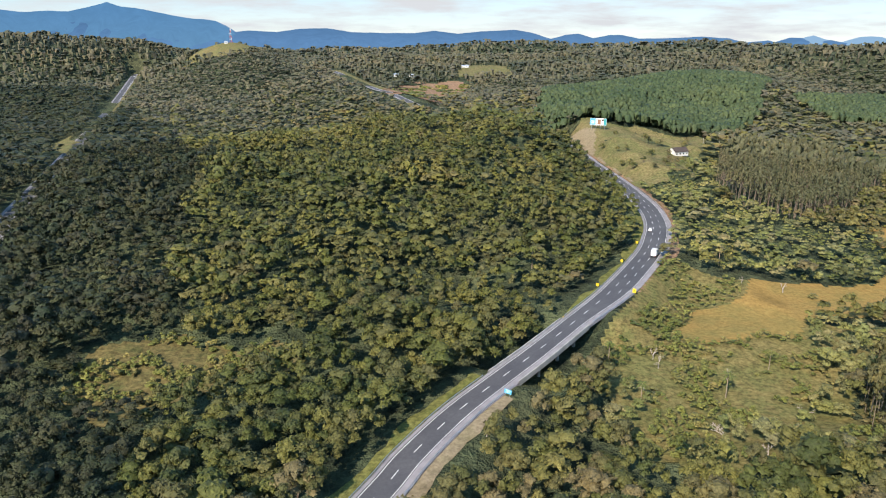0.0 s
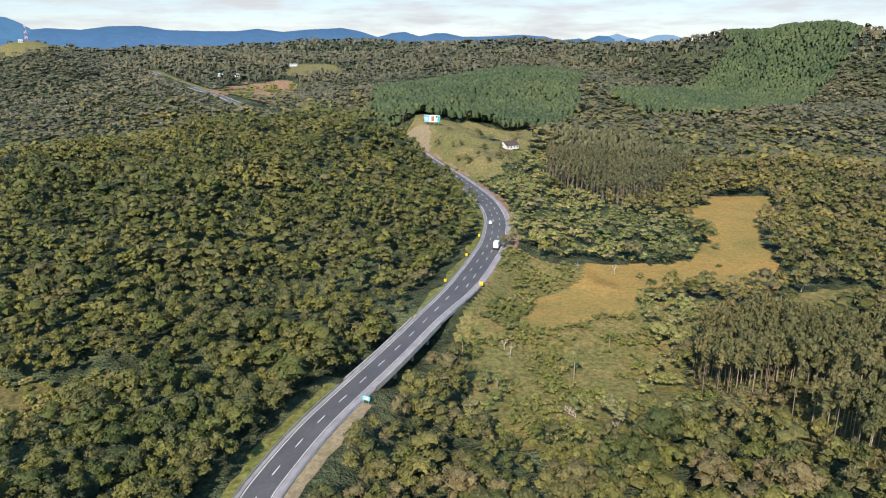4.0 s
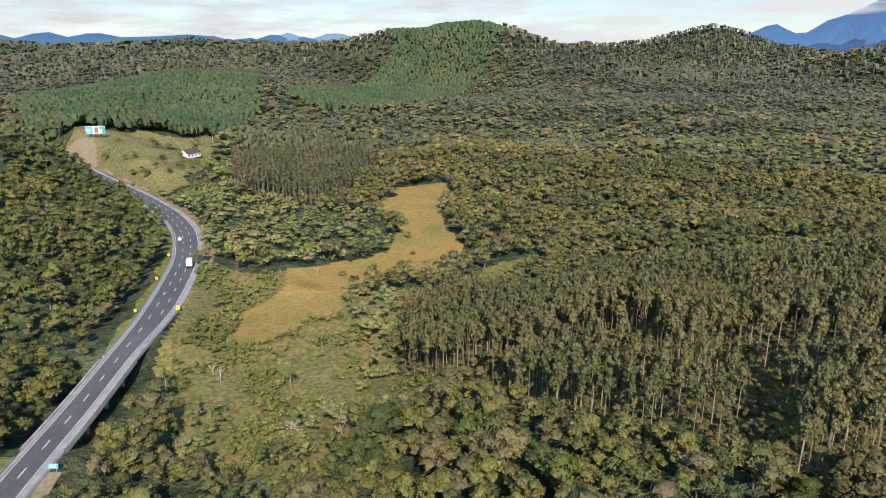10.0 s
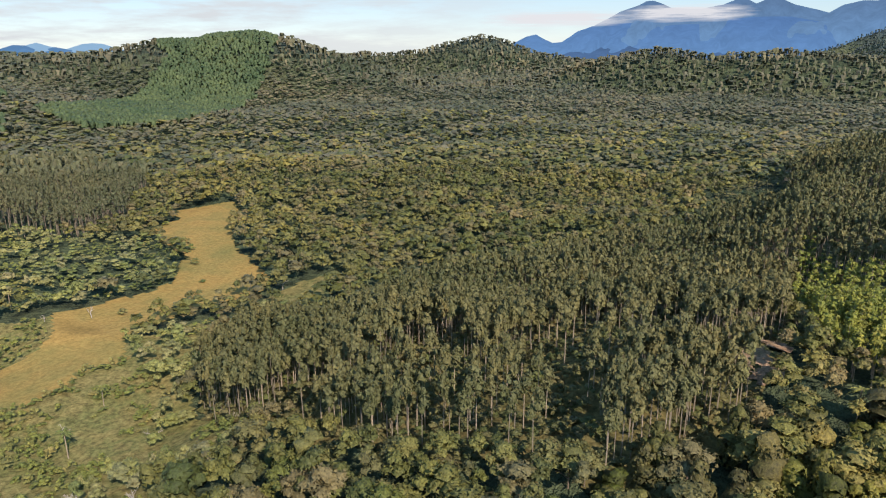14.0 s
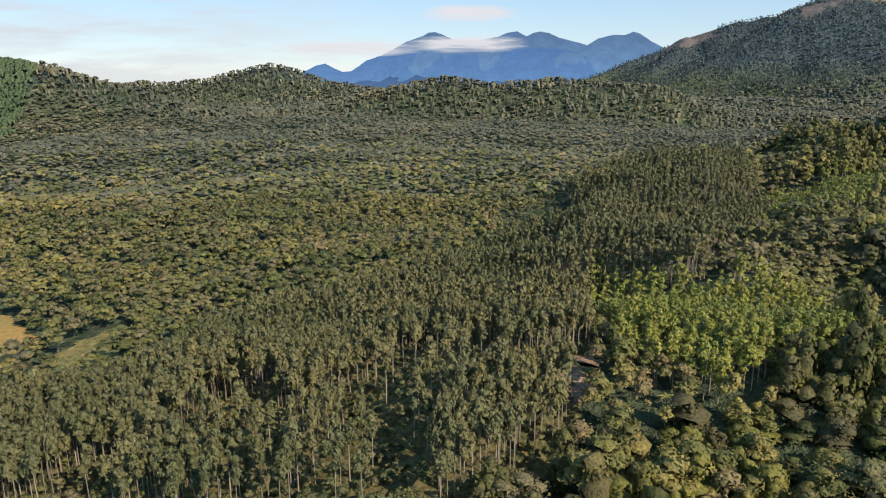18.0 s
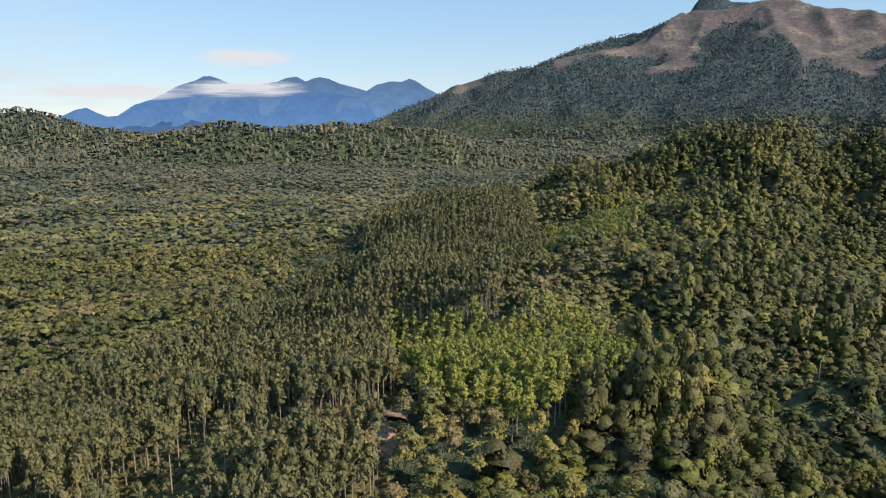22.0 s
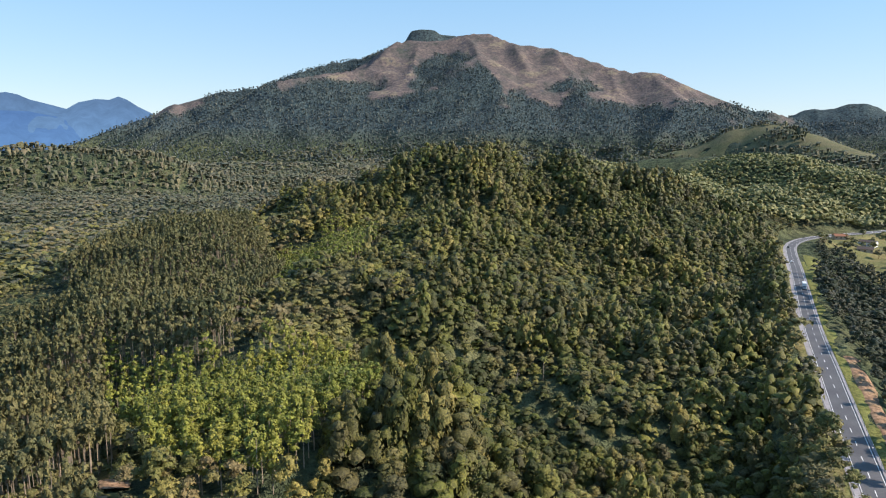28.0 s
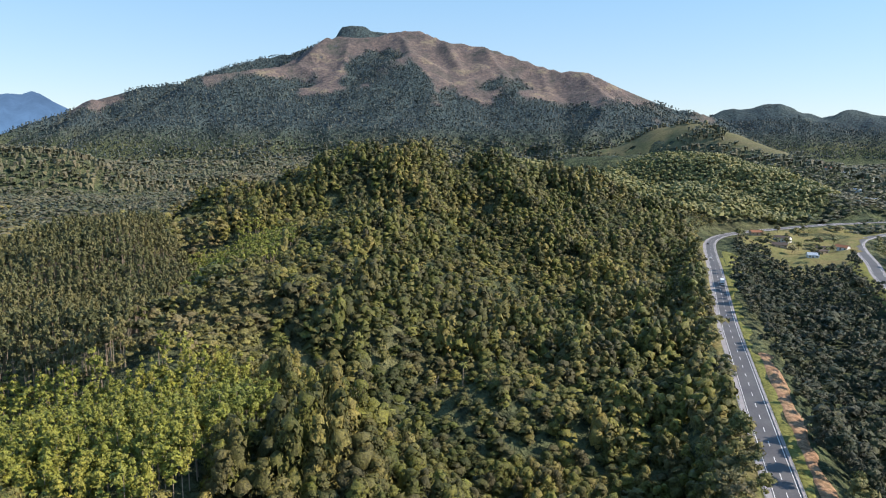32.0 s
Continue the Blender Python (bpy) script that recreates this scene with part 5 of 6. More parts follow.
def far_range(name, label, peaks, far, mat, seed, rough=1.0, eye=(0, 0)):
    """A mountain range: its crest runs through the named peaks (turn, elevation in degrees), its folded flank falls towards the plain."""
    turns = np.arange(peaks[0][0], peaks[-1][0], 0.06)
    el = np.interp(turns, [p[0] for p in peaks], [p[1] for p in peaks])
    el = el + rough * 0.10 * fractal(turns * 10, turns * 0 + seed, 9, 4, seed)
    rows = []
    for k, drop in enumerate((1.0, 0.86, 0.7, 0.54, 0.38, 0.2, 0.0, -0.3)):
        fold = 1 - np.abs(fractal(turns * 10 + 4 * k, turns * 0 + k * 1.5, 16, 3, seed + 2)) * 4
        r = far - 600 * (1 - drop) - (170 * fold * math.sin(math.pi * min(1, max(0, drop))) if k else 0)
        top = 110 + np.tan(np.radians(el)) * far
        z = 15 + (top - 15) * drop
        rows.append(np.stack([eye[0] + r * np.sin(np.radians(turns)), eye[1] + r * np.cos(np.radians(turns)), z + 0 * turns], -1))
    v = np.stack(rows)
    n, k = v.shape[:2]
    i, j = np.meshgrid(np.arange(n - 1), np.arange(k - 1), indexing="ij")
    quads = np.stack([i * k + j, i * k + j + 1, (i + 1) * k + j + 1, (i + 1) * k + j], -1).reshape(-1, 4)
    return tagged(mesh_object(name, v.reshape(-1, 3), quads, mat, True), label, "mountains", kind="structure")


M_RANGE = haze_glow_material("haze-blue far range", (0.155, 0.35, 0.60), (0.125, 0.31, 0.58), 60, 260, 0.07)
M_RANGE_LOW = haze_glow_material("haze-blue wooded hills", (0.150, 0.320, 0.60), (0.115, 0.255, 0.49), 60, 150, 0.08)
M_RANGE_DEEP = haze_glow_material("deep haze-blue cliffs", (0.165, 0.335, 0.66), (0.130, 0.270, 0.58), 60, 230, 0.10)
M_RANGE_FAINT = haze_glow_material("faint haze-blue peaks", (0.36, 0.58, 0.84), (0.34, 0.57, 0.86), 60, 160, 0.03)
M_RANGE_PALE = haze_glow_material("pale haze-blue range", (0.20, 0.38, 0.68), (0.145, 0.26, 0.47), 80, 330, 0.12)
M_FOOTHILL = haze_glow_material("dark haze-blue foothills", (0.105, 0.205, 0.42), (0.090, 0.175, 0.36), 40, 110, 0.12)
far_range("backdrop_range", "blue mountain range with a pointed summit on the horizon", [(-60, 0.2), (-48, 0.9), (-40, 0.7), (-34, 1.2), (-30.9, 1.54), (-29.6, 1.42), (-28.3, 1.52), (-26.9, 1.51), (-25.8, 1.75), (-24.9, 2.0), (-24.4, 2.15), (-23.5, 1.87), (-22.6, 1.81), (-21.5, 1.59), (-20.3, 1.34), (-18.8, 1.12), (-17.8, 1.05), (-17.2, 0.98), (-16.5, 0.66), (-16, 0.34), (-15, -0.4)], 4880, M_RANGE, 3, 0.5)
far_range("backdrop_hills", "haze-blue wooded hills along the horizon", [(-60, -0.3), (-40, 0.2), (-31, 0.36), (-29.1, 0.45), (-26.3, 0.85), (-24.2, 0.64), (-22, 0.43), (-19.3, 0.1), (-16.5, 0.1), (-14.9, 0.31), (-12.8, 0.20), (-11.1, 0.45), (-9, 0.50), (-7.2, 0.22), (-4.6, 0.15), (-2.4, 0.15), (-0.7, 0.33), (1.1, 0.12), (2.8, 0.30), (5.5, 0.43), (6.8, 0.23), (8.3, -0.23), (9.4, 0.07), (10.4, 0.15), (11.5, -0.17), (12.8, 0.08), (13.6, 0.08), (14.9, -0.2), (17.7, -0.11), (19.3, -0.02), (21.2, -0.13), (22.4, -0.44), (23.9, -0.27), (24.3, -0.39), (25.3, -0.07), (26, -0.11), (26.8, -0.44), (27.8, -0.21), (28.9, -0.43), (33, -0.8), (38, -1.0)], 4780, M_RANGE_LOW, 8, 0.3)
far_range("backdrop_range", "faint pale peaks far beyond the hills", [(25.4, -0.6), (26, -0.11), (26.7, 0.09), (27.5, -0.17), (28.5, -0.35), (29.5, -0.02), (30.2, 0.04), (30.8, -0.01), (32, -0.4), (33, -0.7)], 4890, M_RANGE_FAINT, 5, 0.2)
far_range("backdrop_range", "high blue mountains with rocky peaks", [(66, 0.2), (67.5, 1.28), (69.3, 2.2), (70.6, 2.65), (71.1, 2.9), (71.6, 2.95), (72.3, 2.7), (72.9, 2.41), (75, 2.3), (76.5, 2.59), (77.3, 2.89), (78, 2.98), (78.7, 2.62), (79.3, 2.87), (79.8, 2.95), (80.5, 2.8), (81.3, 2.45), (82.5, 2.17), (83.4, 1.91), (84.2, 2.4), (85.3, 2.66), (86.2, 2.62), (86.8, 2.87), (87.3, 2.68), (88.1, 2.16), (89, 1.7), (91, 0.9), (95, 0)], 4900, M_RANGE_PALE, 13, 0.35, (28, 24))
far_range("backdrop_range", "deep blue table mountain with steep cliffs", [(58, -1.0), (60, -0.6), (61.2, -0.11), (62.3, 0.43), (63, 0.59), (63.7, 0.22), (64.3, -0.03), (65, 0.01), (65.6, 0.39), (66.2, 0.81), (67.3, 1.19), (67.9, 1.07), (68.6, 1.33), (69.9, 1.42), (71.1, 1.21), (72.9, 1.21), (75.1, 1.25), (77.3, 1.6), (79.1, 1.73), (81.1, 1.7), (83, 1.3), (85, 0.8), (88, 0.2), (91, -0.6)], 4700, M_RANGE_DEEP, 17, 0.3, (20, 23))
far_range("backdrop_hills", "dark haze-blue foothills below the peaks", [(58, -1.3), (62.2, -0.53), (64.2, -0.83), (66.3, -0.55), (68.5, -0.21), (70.2, -0.13), (71.5, -0.55), (74.6, -0.7), (79, -0.4), (83, -0.3), (87, -0.6), (91, -0.9)], 4450, M_FOOTHILL, 19, 0.3, (20, 23))


def cloud_material(name, seed):
    m = bpy.data.materials.new(name)
    m.use_nodes = True
    nt = m.node_tree
    nt.nodes.remove(nt.nodes["Principled BSDF"])
    tc = nt.nodes.new("ShaderNodeTexCoord")
    mp = node(nt, "ShaderNodeMapping", Scale=(3.2, 1.0, 6.5), Location=(seed, 0, 0))
    nt.links.new(tc.outputs["Generated"], mp.inputs["Vector"])
    n = node(nt, "ShaderNodeTexNoise", Scale=1.4, Detail=6.0, Roughness=0.6)
    nt.links.new(mp.outputs[0], n.inputs["Vector"])
    sep = nt.nodes.new("ShaderNodeSeparateXYZ")
    nt.links.new(tc.outputs["Generated"], sep.inputs[0])

    def hump(sock):
        a = nt.nodes.new("ShaderNodeMath")
        a.operation = "PINGPONG"
        nt.links.new(sock, a.inputs[0])
        a.inputs[1].default_value = 0.5
        b = node(nt, "ShaderNodeMapRange", From_Min=0.0, From_Max=0.36)
        nt.links.new(a.outputs[0], b.inputs["Value"])
        return b.outputs[0]

    t = nt.nodes.new("ShaderNodeMath")
    t.operation = "MULTIPLY"
    nt.links.new(hump(sep.outputs["X"]), t.inputs[0])
    nt.links.new(hump(sep.outputs["Z"]), t.inputs[1])
    u = nt.nodes.new("ShaderNodeMath")
    u.operation = "MULTIPLY"
    nt.links.new(t.outputs[0], u.inputs[0])
    nt.links.new(n.outputs["Fac"], u.inputs[1])
    f = node(nt, "ShaderNodeMapRange", From_Min=0.15, From_Max=0.46, To_Max=0.92)
    nt.links.new(u.outputs[0], f.inputs["Value"])
    e = node(nt, "ShaderNodeEmission", Strength=0.70, Color=(0.90, 0.89, 0.93, 1))
    tr = node(nt, "ShaderNodeBsdfTransparent")
    mx = node(nt, "ShaderNodeMixShader")
    nt.links.new(f.outputs[0], mx.inputs[0])
    nt.links.new(tr.outputs[0], mx.inputs[1])
    nt.links.new(e.outputs[0], mx.inputs[2])
    nt.links.new(mx.outputs[0], nt.nodes["Material Output"].inputs["Surface"])
    return m


def cloud_bank(t0, t1, e0, e1, far, seed):
    """A bank of cloud on the sky's vault, far behind the land."""
    t = np.radians(np.linspace(t0, t1, 24))
    z = 110 + far * np.tan(np.radians([e0, (e0 + e1) / 2, e1]))
    c = radians((t0 + t1) / 2)
    x, y = far * np.sin(t - c), far * np.cos(t - c)
    v = np.stack([np.stack([x, y, np.full(24, q)], -1) for q in z]).reshape(-1, 3)
    i, j = np.meshgrid(np.arange(2), np.arange(23), indexing="ij")
    quads = np.stack([i * 24 + j, i * 24 + j + 1, (i + 1) * 24 + j + 1, (i + 1) * 24 + j], -1).reshape(-1, 4)
    ob = mesh_object("cloud", v, quads, cloud_material("thin cloud", seed), True)
    ob.rotation_euler = (0, 0, -c)
    ob.visible_shadow = False
    return tagged(ob, "thin white cloud lying before the far peaks", "cloud", kind="structure")


cloud_bank(57, 72, 0.9, 2.5, 4300, 2.3)
cloud_bank(67.5, 80, 1.2, 2.9, 4250, 7.1)
cloud_bank(69, 79, 3.4, 5.2, 4260, 4.4)

# ---- vehicles, signs and houses ----
def slab(bm, x, y, z, sx, sy, sz, bevel=0.0, taper=1.0):
    """A box about (x, y) from z up, its top drawn in by taper, its edges rounded."""
    made = bmesh.ops.create_cube(bm, size=1, matrix=Matrix.Translation((x, y, z + sz / 2)) @ Matrix.Diagonal((sx, sy, sz, 1)))["verts"]
    for v in made:
        if v.co.z > z + sz / 2 and taper != 1.0:
            v.co.x, v.co.y = x + (v.co.x - x) * taper, y + (v.co.y - y) * taper
    if bevel:
        edges = list({e for v in made for e in v.link_edges})
        bmesh.ops.bevel(bm, geom=edges, offset=bevel, segments=2, affect="EDGES", profile=0.5)
    return bm


def tube(bm, p, q, r0, r1=None, n=8):
    p, q = Vector(p), Vector(q)
    d = q - p
    m = Matrix.Translation((p + q) / 2) @ d.to_track_quat("Z", "Y").to_matrix().to_4x4()
    bmesh.ops.create_cone(bm, cap_ends=True, segments=n, radius1=r0, radius2=r0 if r1 is None else r1, depth=d.length, matrix=m)
    return bm


M_TYRE = plain("tyre rubber", (0.02, 0.02, 0.02), 0.9)
M_GLASS = plain("dark window glass", (0.02, 0.025, 0.03), 0.08, spec=0.6)
M_CAR_WHITE = plain("white car paint", (0.78, 0.78, 0.78), 0.3, spread=0.03, spec=0.5)
M_CAR_DARK = plain("dark grey car paint", (0.06, 0.065, 0.07), 0.3, spread=0.05, spec=0.5)
M_CHASSIS = plain("truck chassis", (0.05, 0.05, 0.05), 0.7)
M_RED_LAMP = plain("red lamp glass", (0.5, 0.03, 0.02), 0.3)


def wheels(root, xs, half, r, wide=0.26):
    for x in xs:
        for s in (-1, 1):
            bm = bmesh.new()
            tube(bm, (x, s * half - wide / 2 * s, r), (x, s * half + wide / 2 * s, r), r, n=16)
            w = part("wheel", bm, M_TYRE, root)
            bm = bmesh.new()
            tube(bm, (x, s * half + wide / 2 * s, r), (x, s * half + (wide / 2 + 0.02) * s, r), r * 0.55, n=12)
            part("rim", bm, M_STEEL, w, "steel wheel rim")


def truck(label, long, cabin):
    t = tagged(new("truck"), label, "truck")
    bm = slab(bmesh.new(), -0.9, 0, 1.15, long, 2.5, 2.75, 0.06)
    part("cargo_box", bm, M_CAR_WHITE, t, "white cargo box")
    part("chassis", slab(bmesh.new(), 0.2, 0, 0.7, long + 2.0, 1.0, 0.42, 0.04), M_CHASSIS, t)
    x = long / 2 - 0.9 + 1.35
    cab = part("cab", slab(bmesh.new(), x, 0, 0.62, 2.1, 2.35, 2.1, 0.12, 0.9), cabin, t)
    part("windscreen", slab(bmesh.new(), x + 0.95, 0, 1.65, 0.16, 1.9, 0.8, 0.02, 0.95), M_GLASS, cab, "dark windscreen")
    for s in (-1, 1):
        part("side_window", slab(bmesh.new(), x + 0.25, s * 1.11, 1.7, 0.9, 0.06, 0.65, 0.02), M_GLASS, cab)
        part("mirror", slab(bmesh.new(), x + 0.9, s * 1.36, 1.7, 0.1, 0.2, 0.5, 0.02), M_BLACK, cab)
        part("tail_lamp", slab(bmesh.new(), -0.9 - long / 2 - 0.02, s * 0.95, 0.9, 0.06, 0.3, 0.16), M_RED_LAMP, t)
    part("bumper", slab(bmesh.new(), x + 1.08, 0, 0.45, 0.18, 2.3, 0.38, 0.05), M_CHASSIS, t)
    wheels(t, (x, -0.9 - long / 2 + 1.0, -0.9 - long / 2 + 2.2), 1.1, 0.5)
    return t


def car(label, paint):
    c = tagged(new("car"), label, "car")
    body = part("body", slab(slab(bmesh.new(), 0, 0, 0.32, 4.2, 1.72, 0.55, 0.12), -0.15, 0, 0.80, 2.3, 1.56, 0.58, 0.10, 0.80), paint, c)
    part("windscreen", slab(bmesh.new(), 0.80, 0, 0.92, 0.14, 1.28, 0.36, 0.02, 0.9), M_GLASS, body)
    part("rear_window", slab(bmesh.new(), -1.12, 0, 0.92, 0.14, 1.26, 0.34, 0.02, 0.9), M_GLASS, body)
    for s in (-1, 1):
        part("side_window", slab(bmesh.new(), -0.15, s * 0.72, 0.92, 1.7, 0.08, 0.34, 0.02, 0.92), M_GLASS, body)
        part("headlight", slab(bmesh.new(), 2.06, s * 0.6, 0.58, 0.1, 0.34, 0.14, 0.02), M_WHITE, c)
        part("tail_lamp", slab(bmesh.new(), -2.07, s * 0.62, 0.62, 0.08, 0.3, 0.16, 0.02), M_RED_LAMP, c)
    wheels(c, (1.3, -1.3), 0.78, 0.31, 0.2)
    return c


def on_road(ob, road, x, y, off, back=False):
    s = road.nearest(x, y)
    p = road.spot(s, off, 0.03)
    ob.matrix_world = Matrix.Translation(p) @ Matrix.Rotation(road.facing(s) + (math.pi if back else 0), 4, "Z")


on_road(truck("small white box truck on the highway", 4.4, M_CAR_WHITE), road_a, 97, 320, 5.0, False)
on_road(car("white car on the highway bend", M_CAR_WHITE), road_a, 112, 362, -1.7, True)
on_road(car("white car far up the highway", M_CAR_WHITE), road_a, 117, 560, -1.7, True)
on_road(truck("long white truck on the highway by the hill", 8.5, M_CAR_WHITE), road_b, 384, -374, 1.8, True)
on_road(car("white car on the straight below the village", M_CAR_WHITE), road_b, 462, -452, -1.8, False)
on_road(car("dark car at the bend below the village", M_CAR_DARK), road_b, 524, -515, -1.8, False)
on_road(car("white car on the far forest road", M_CAR_WHITE), road_c, -600, 1400, 1.8, False)


def marker_sign(p, turn, label, square=0.9):
    """A curve marker: yellow square on a post, with a black chevron."""
    s = tagged(new("road_sign"), label, "road sign", "curve markers along the highway")
    part("post", tube(bmesh.new(), (0, 0, -0.4), (0, 0, 1.9), 0.05), M_STEEL, s)
    plate = part("plate", slab(bmesh.new(), 0.06, 0, 1.0, 0.04, square, square * 1.2, 0.015), M_YELLOW, s, "yellow reflective plate")
    bm = bmesh.new()
    for k in (-1, 1):
        made = bmesh.ops.create_cube(bm, size=1, matrix=Matrix.Translation((0.09, 0, 1.0 + square * 0.6 + k * 0.17)) @ Matrix.Rotation(k * 0.75, 4, "X") @ Matrix.Diagonal((0.012, 0.52, 0.16, 1)))
    part("chevron", bm, M_BLACK, plate, "black chevron")
    s.matrix_world = Matrix.Translation(p) @ Matrix.Rotation(turn, 4, "Z")
    return s


for x, y, off in ((44, 250, -6.2), (61, 277, -6.0), (84, 308, -6.0), (100, 336, -6.0), (30, 214, -6.0)):
    s = road_a.nearest(x, y)
    p = road_a.spot(s, off)
    p.z = min(height(p.x, p.y) + 0.3, p.z)
    if off < 0 and S_BR[0] < s < S_BR[1]:
        continue
    marker_sign(p, road_a.facing(s) + math.pi, "yellow curve marker sign beside the guard rail", 1.1)
for x, y, off in ((72, 272, 9.6), (113, 655, -9.0)):
    s = road_a.nearest(x, y)
    p = road_a.spot(s, off)
    p.z = height(p.x, p.y) + 0.3
    marker_sign(p, road_a.facing(s) + math.pi, "yellow warning sign on the earth verge", 1.5)


def panel_sign(p, turn):
    """The pale blue panel at the end of the bridge; its lines of writing are bars."""
    s = tagged(new("road_sign"), "pale blue panel sign at the bridge end", "road sign")
    for k in (-0.8, 0.8):
        part("post", tube(bmesh.new(), (0, k, -2.0), (0, k, 2.1), 0.06), M_STEEL, s)
    plate = part("plate", slab(bmesh.new(), 0.08, 0, 0.9, 0.05, 2.5, 1.3, 0.02), M_SKY_BLUE, s, "pale blue plate")
    for k, w in ((0.35, 1.8), (0.0, 1.4), (-0.3, 1.6)):
        part("text_bar", slab(bmesh.new(), 0.112, 0, 1.5 + k, 0.012, w, 0.14), M_WHITE, plate, "white bar of writing")
    s.matrix_world = Matrix.Translation(p) @ Matrix.Rotation(turn, 4, "Z") @ Matrix.Rotation(radians(-14), 4, "Y")


s = road_a.nearest(13, 192)
panel_sign(road_a.spot(s, 7.6), road_a.facing(s) + math.pi)


def billboard():
    b = tagged(new("billboard"), "large blue and white billboard on steel posts", "billboard")
    for k in (-6, -2, 2, 6):
        post = part("post", tube(bmesh.new(), (0, k, -1), (0, k, 9.5), 0.18), M_STEEL, b)
        part("brace", tube(bmesh.new(), (-2.2, k, 0), (-0.1, k, 5.5), 0.09), M_STEEL, post)
    board = part("panel", slab(bmesh.new(), 0.2, 0, 3.6, 0.25, 15.5, 6.2, 0.04), M_WHITE, b, "white panel")
    for name, mat, y, z, w, h, lab in (("picture_block", M_SKY_BLUE, -5.0, 3.8, 5.2, 5.8, "bright blue block"), ("picture_block", plain("brown print", (0.30, 0.16, 0.10), 0.6), 0.9, 4.2, 3.0, 4.6, "brown and pink block"),
                                       ("picture_block", plain("teal print", (0.05, 0.35, 0.38), 0.6), 6.4, 3.8, 2.4, 5.8, "teal block"), ("text_bar", M_WHITE, -5.2, 6.6, 3.4, 0.9, "white bar of writing"), ("text_bar", M_WHITE, -5.0, 5.0, 2.6, 0.8, "white bar of writing"),
                                       ("picture_block", M_BLACK, 4.2, 7.4, 1.5, 1.6, "dark block")):
        part(name, slab(bmesh.new(), 0.34 + (0.02 if name == "text_bar" else 0), y, z, 0.02, w, h), mat, board, lab)
    part("catwalk", slab(bmesh.new(), 0.7, 0, 3.2, 0.8, 15.5, 0.08), M_STEEL, b)
    p = Vector((143, 655, height(143, 655)))
    b.matrix_world = Matrix.Translation(p) @ Matrix.Rotation(math.atan2(-p.y, -p.x) - 0.25, 4, "Z")


billboard()


def tiles_material(name, color):
    m, nt, b = material(name, 0.8, 0.2)
    f = noise_tex(nt, 0.8, 4, 0.7)
    nt.links.new(ramp(nt, f, [(0.3, [c * 0.7 for c in color]), (0.7, [c * 1.25 for c in color])]), b.inputs["Base Color"])
    return m


M_ROOF_DARK = tiles_material("dark roof tiles", (0.090, 0.070, 0.062))
M_ROOF_RED = tiles_material("red clay tiles", (0.260, 0.120, 0.070))
M_ROOF_TIN = tiles_material("pale tin roof", (0.36, 0.42, 0.50))
M_WALL = plain("whitewashed wall", (0.74, 0.73, 0.70), 0.85, spread=0.08, scale=0.4)
M_WALL_TAN = plain("tan rendered wall", (0.46, 0.36, 0.27), 0.85, spread=0.1, scale=0.4)
M_WOOD = plain("painted door wood", (0.14, 0.08, 0.05), 0.6)


def house(x, y, long, wide, tall, turn, wall, roof, label, rise=1.8, z=None):
    h = tagged(new("house"), label, "house")
    bm = slab(bmesh.new(), 0, 0, -0.6, long, wide, tall + 0.6)
    for s in (-1, 1):
        v = [bm.verts.new(c) for c in ((s * long / 2, -wide / 2, tall), (s * long / 2, wide / 2, tall), (s * long / 2, 0, tall + rise))]
        bm.faces.new(v)
    w = part("wall", bm, wall, h)
    for s in (-1, 1):
        bm = bmesh.new()
        e, t = 0.5, 0.16
        a = [(-long / 2 - e, s * (wide / 2 + e), tall - e * rise / (wide / 2)), (long / 2 + e, s * (wide / 2 + e), tall - e * rise / (wide / 2)), (long / 2 + e, 0, tall + rise + 0.02), (-long / 2 - e, 0, tall + rise + 0.02)]
        lo = [bm.verts.new(c) for c in a]
        hi = [bm.verts.new((c[0], c[1], c[2] + t)) for c in a]
        for q in ([lo[0], lo[1], lo[2], lo[3]], [hi[3], hi[2], hi[1], hi[0]], [lo[0], hi[0], hi[1], lo[1]], [lo[1], hi[1], hi[2], lo[2]], [lo[2], hi[2], hi[3], lo[3]], [lo[3], hi[3], hi[0], lo[0]]):
            bm.faces.new(q)
        bmesh.ops.recalc_face_normals(bm, faces=bm.faces)
        part("roof", bm, roof, h)
    for s in (-1, 1):
        for k in np.linspace(-long / 2 + 1.6, long / 2 - 1.6, max(2, int(long / 3.4))):
            win = part("window", slab(bmesh.new(), k, s * (wide / 2 + 0.02), 1.0, 1.2, 0.10, 1.1), M_GLASS, h)
            part("sill", slab(bmesh.new(), k, s * (wide / 2 + 0.09), 0.9, 1.4, 0.18, 0.08), M_CONCRETE, win)
        part("gable_window", slab(bmesh.new(), s * (long / 2 + 0.02), wide * 0.18, 1.0, 0.10, 1.1, 1.1), M_GLASS, h)
    part("door", slab(bmesh.new(), 0.4, wide / 2 + 0.03, 0, 0.95, 0.12, 2.05, 0.01), M_WOOD, h, "brown wooden door")
    h.matrix_world = Matrix.Translation((x, y, (height(x, y) if z is None else z) + 0.35)) @ Matrix.Rotation(turn, 4, "Z")
    return h


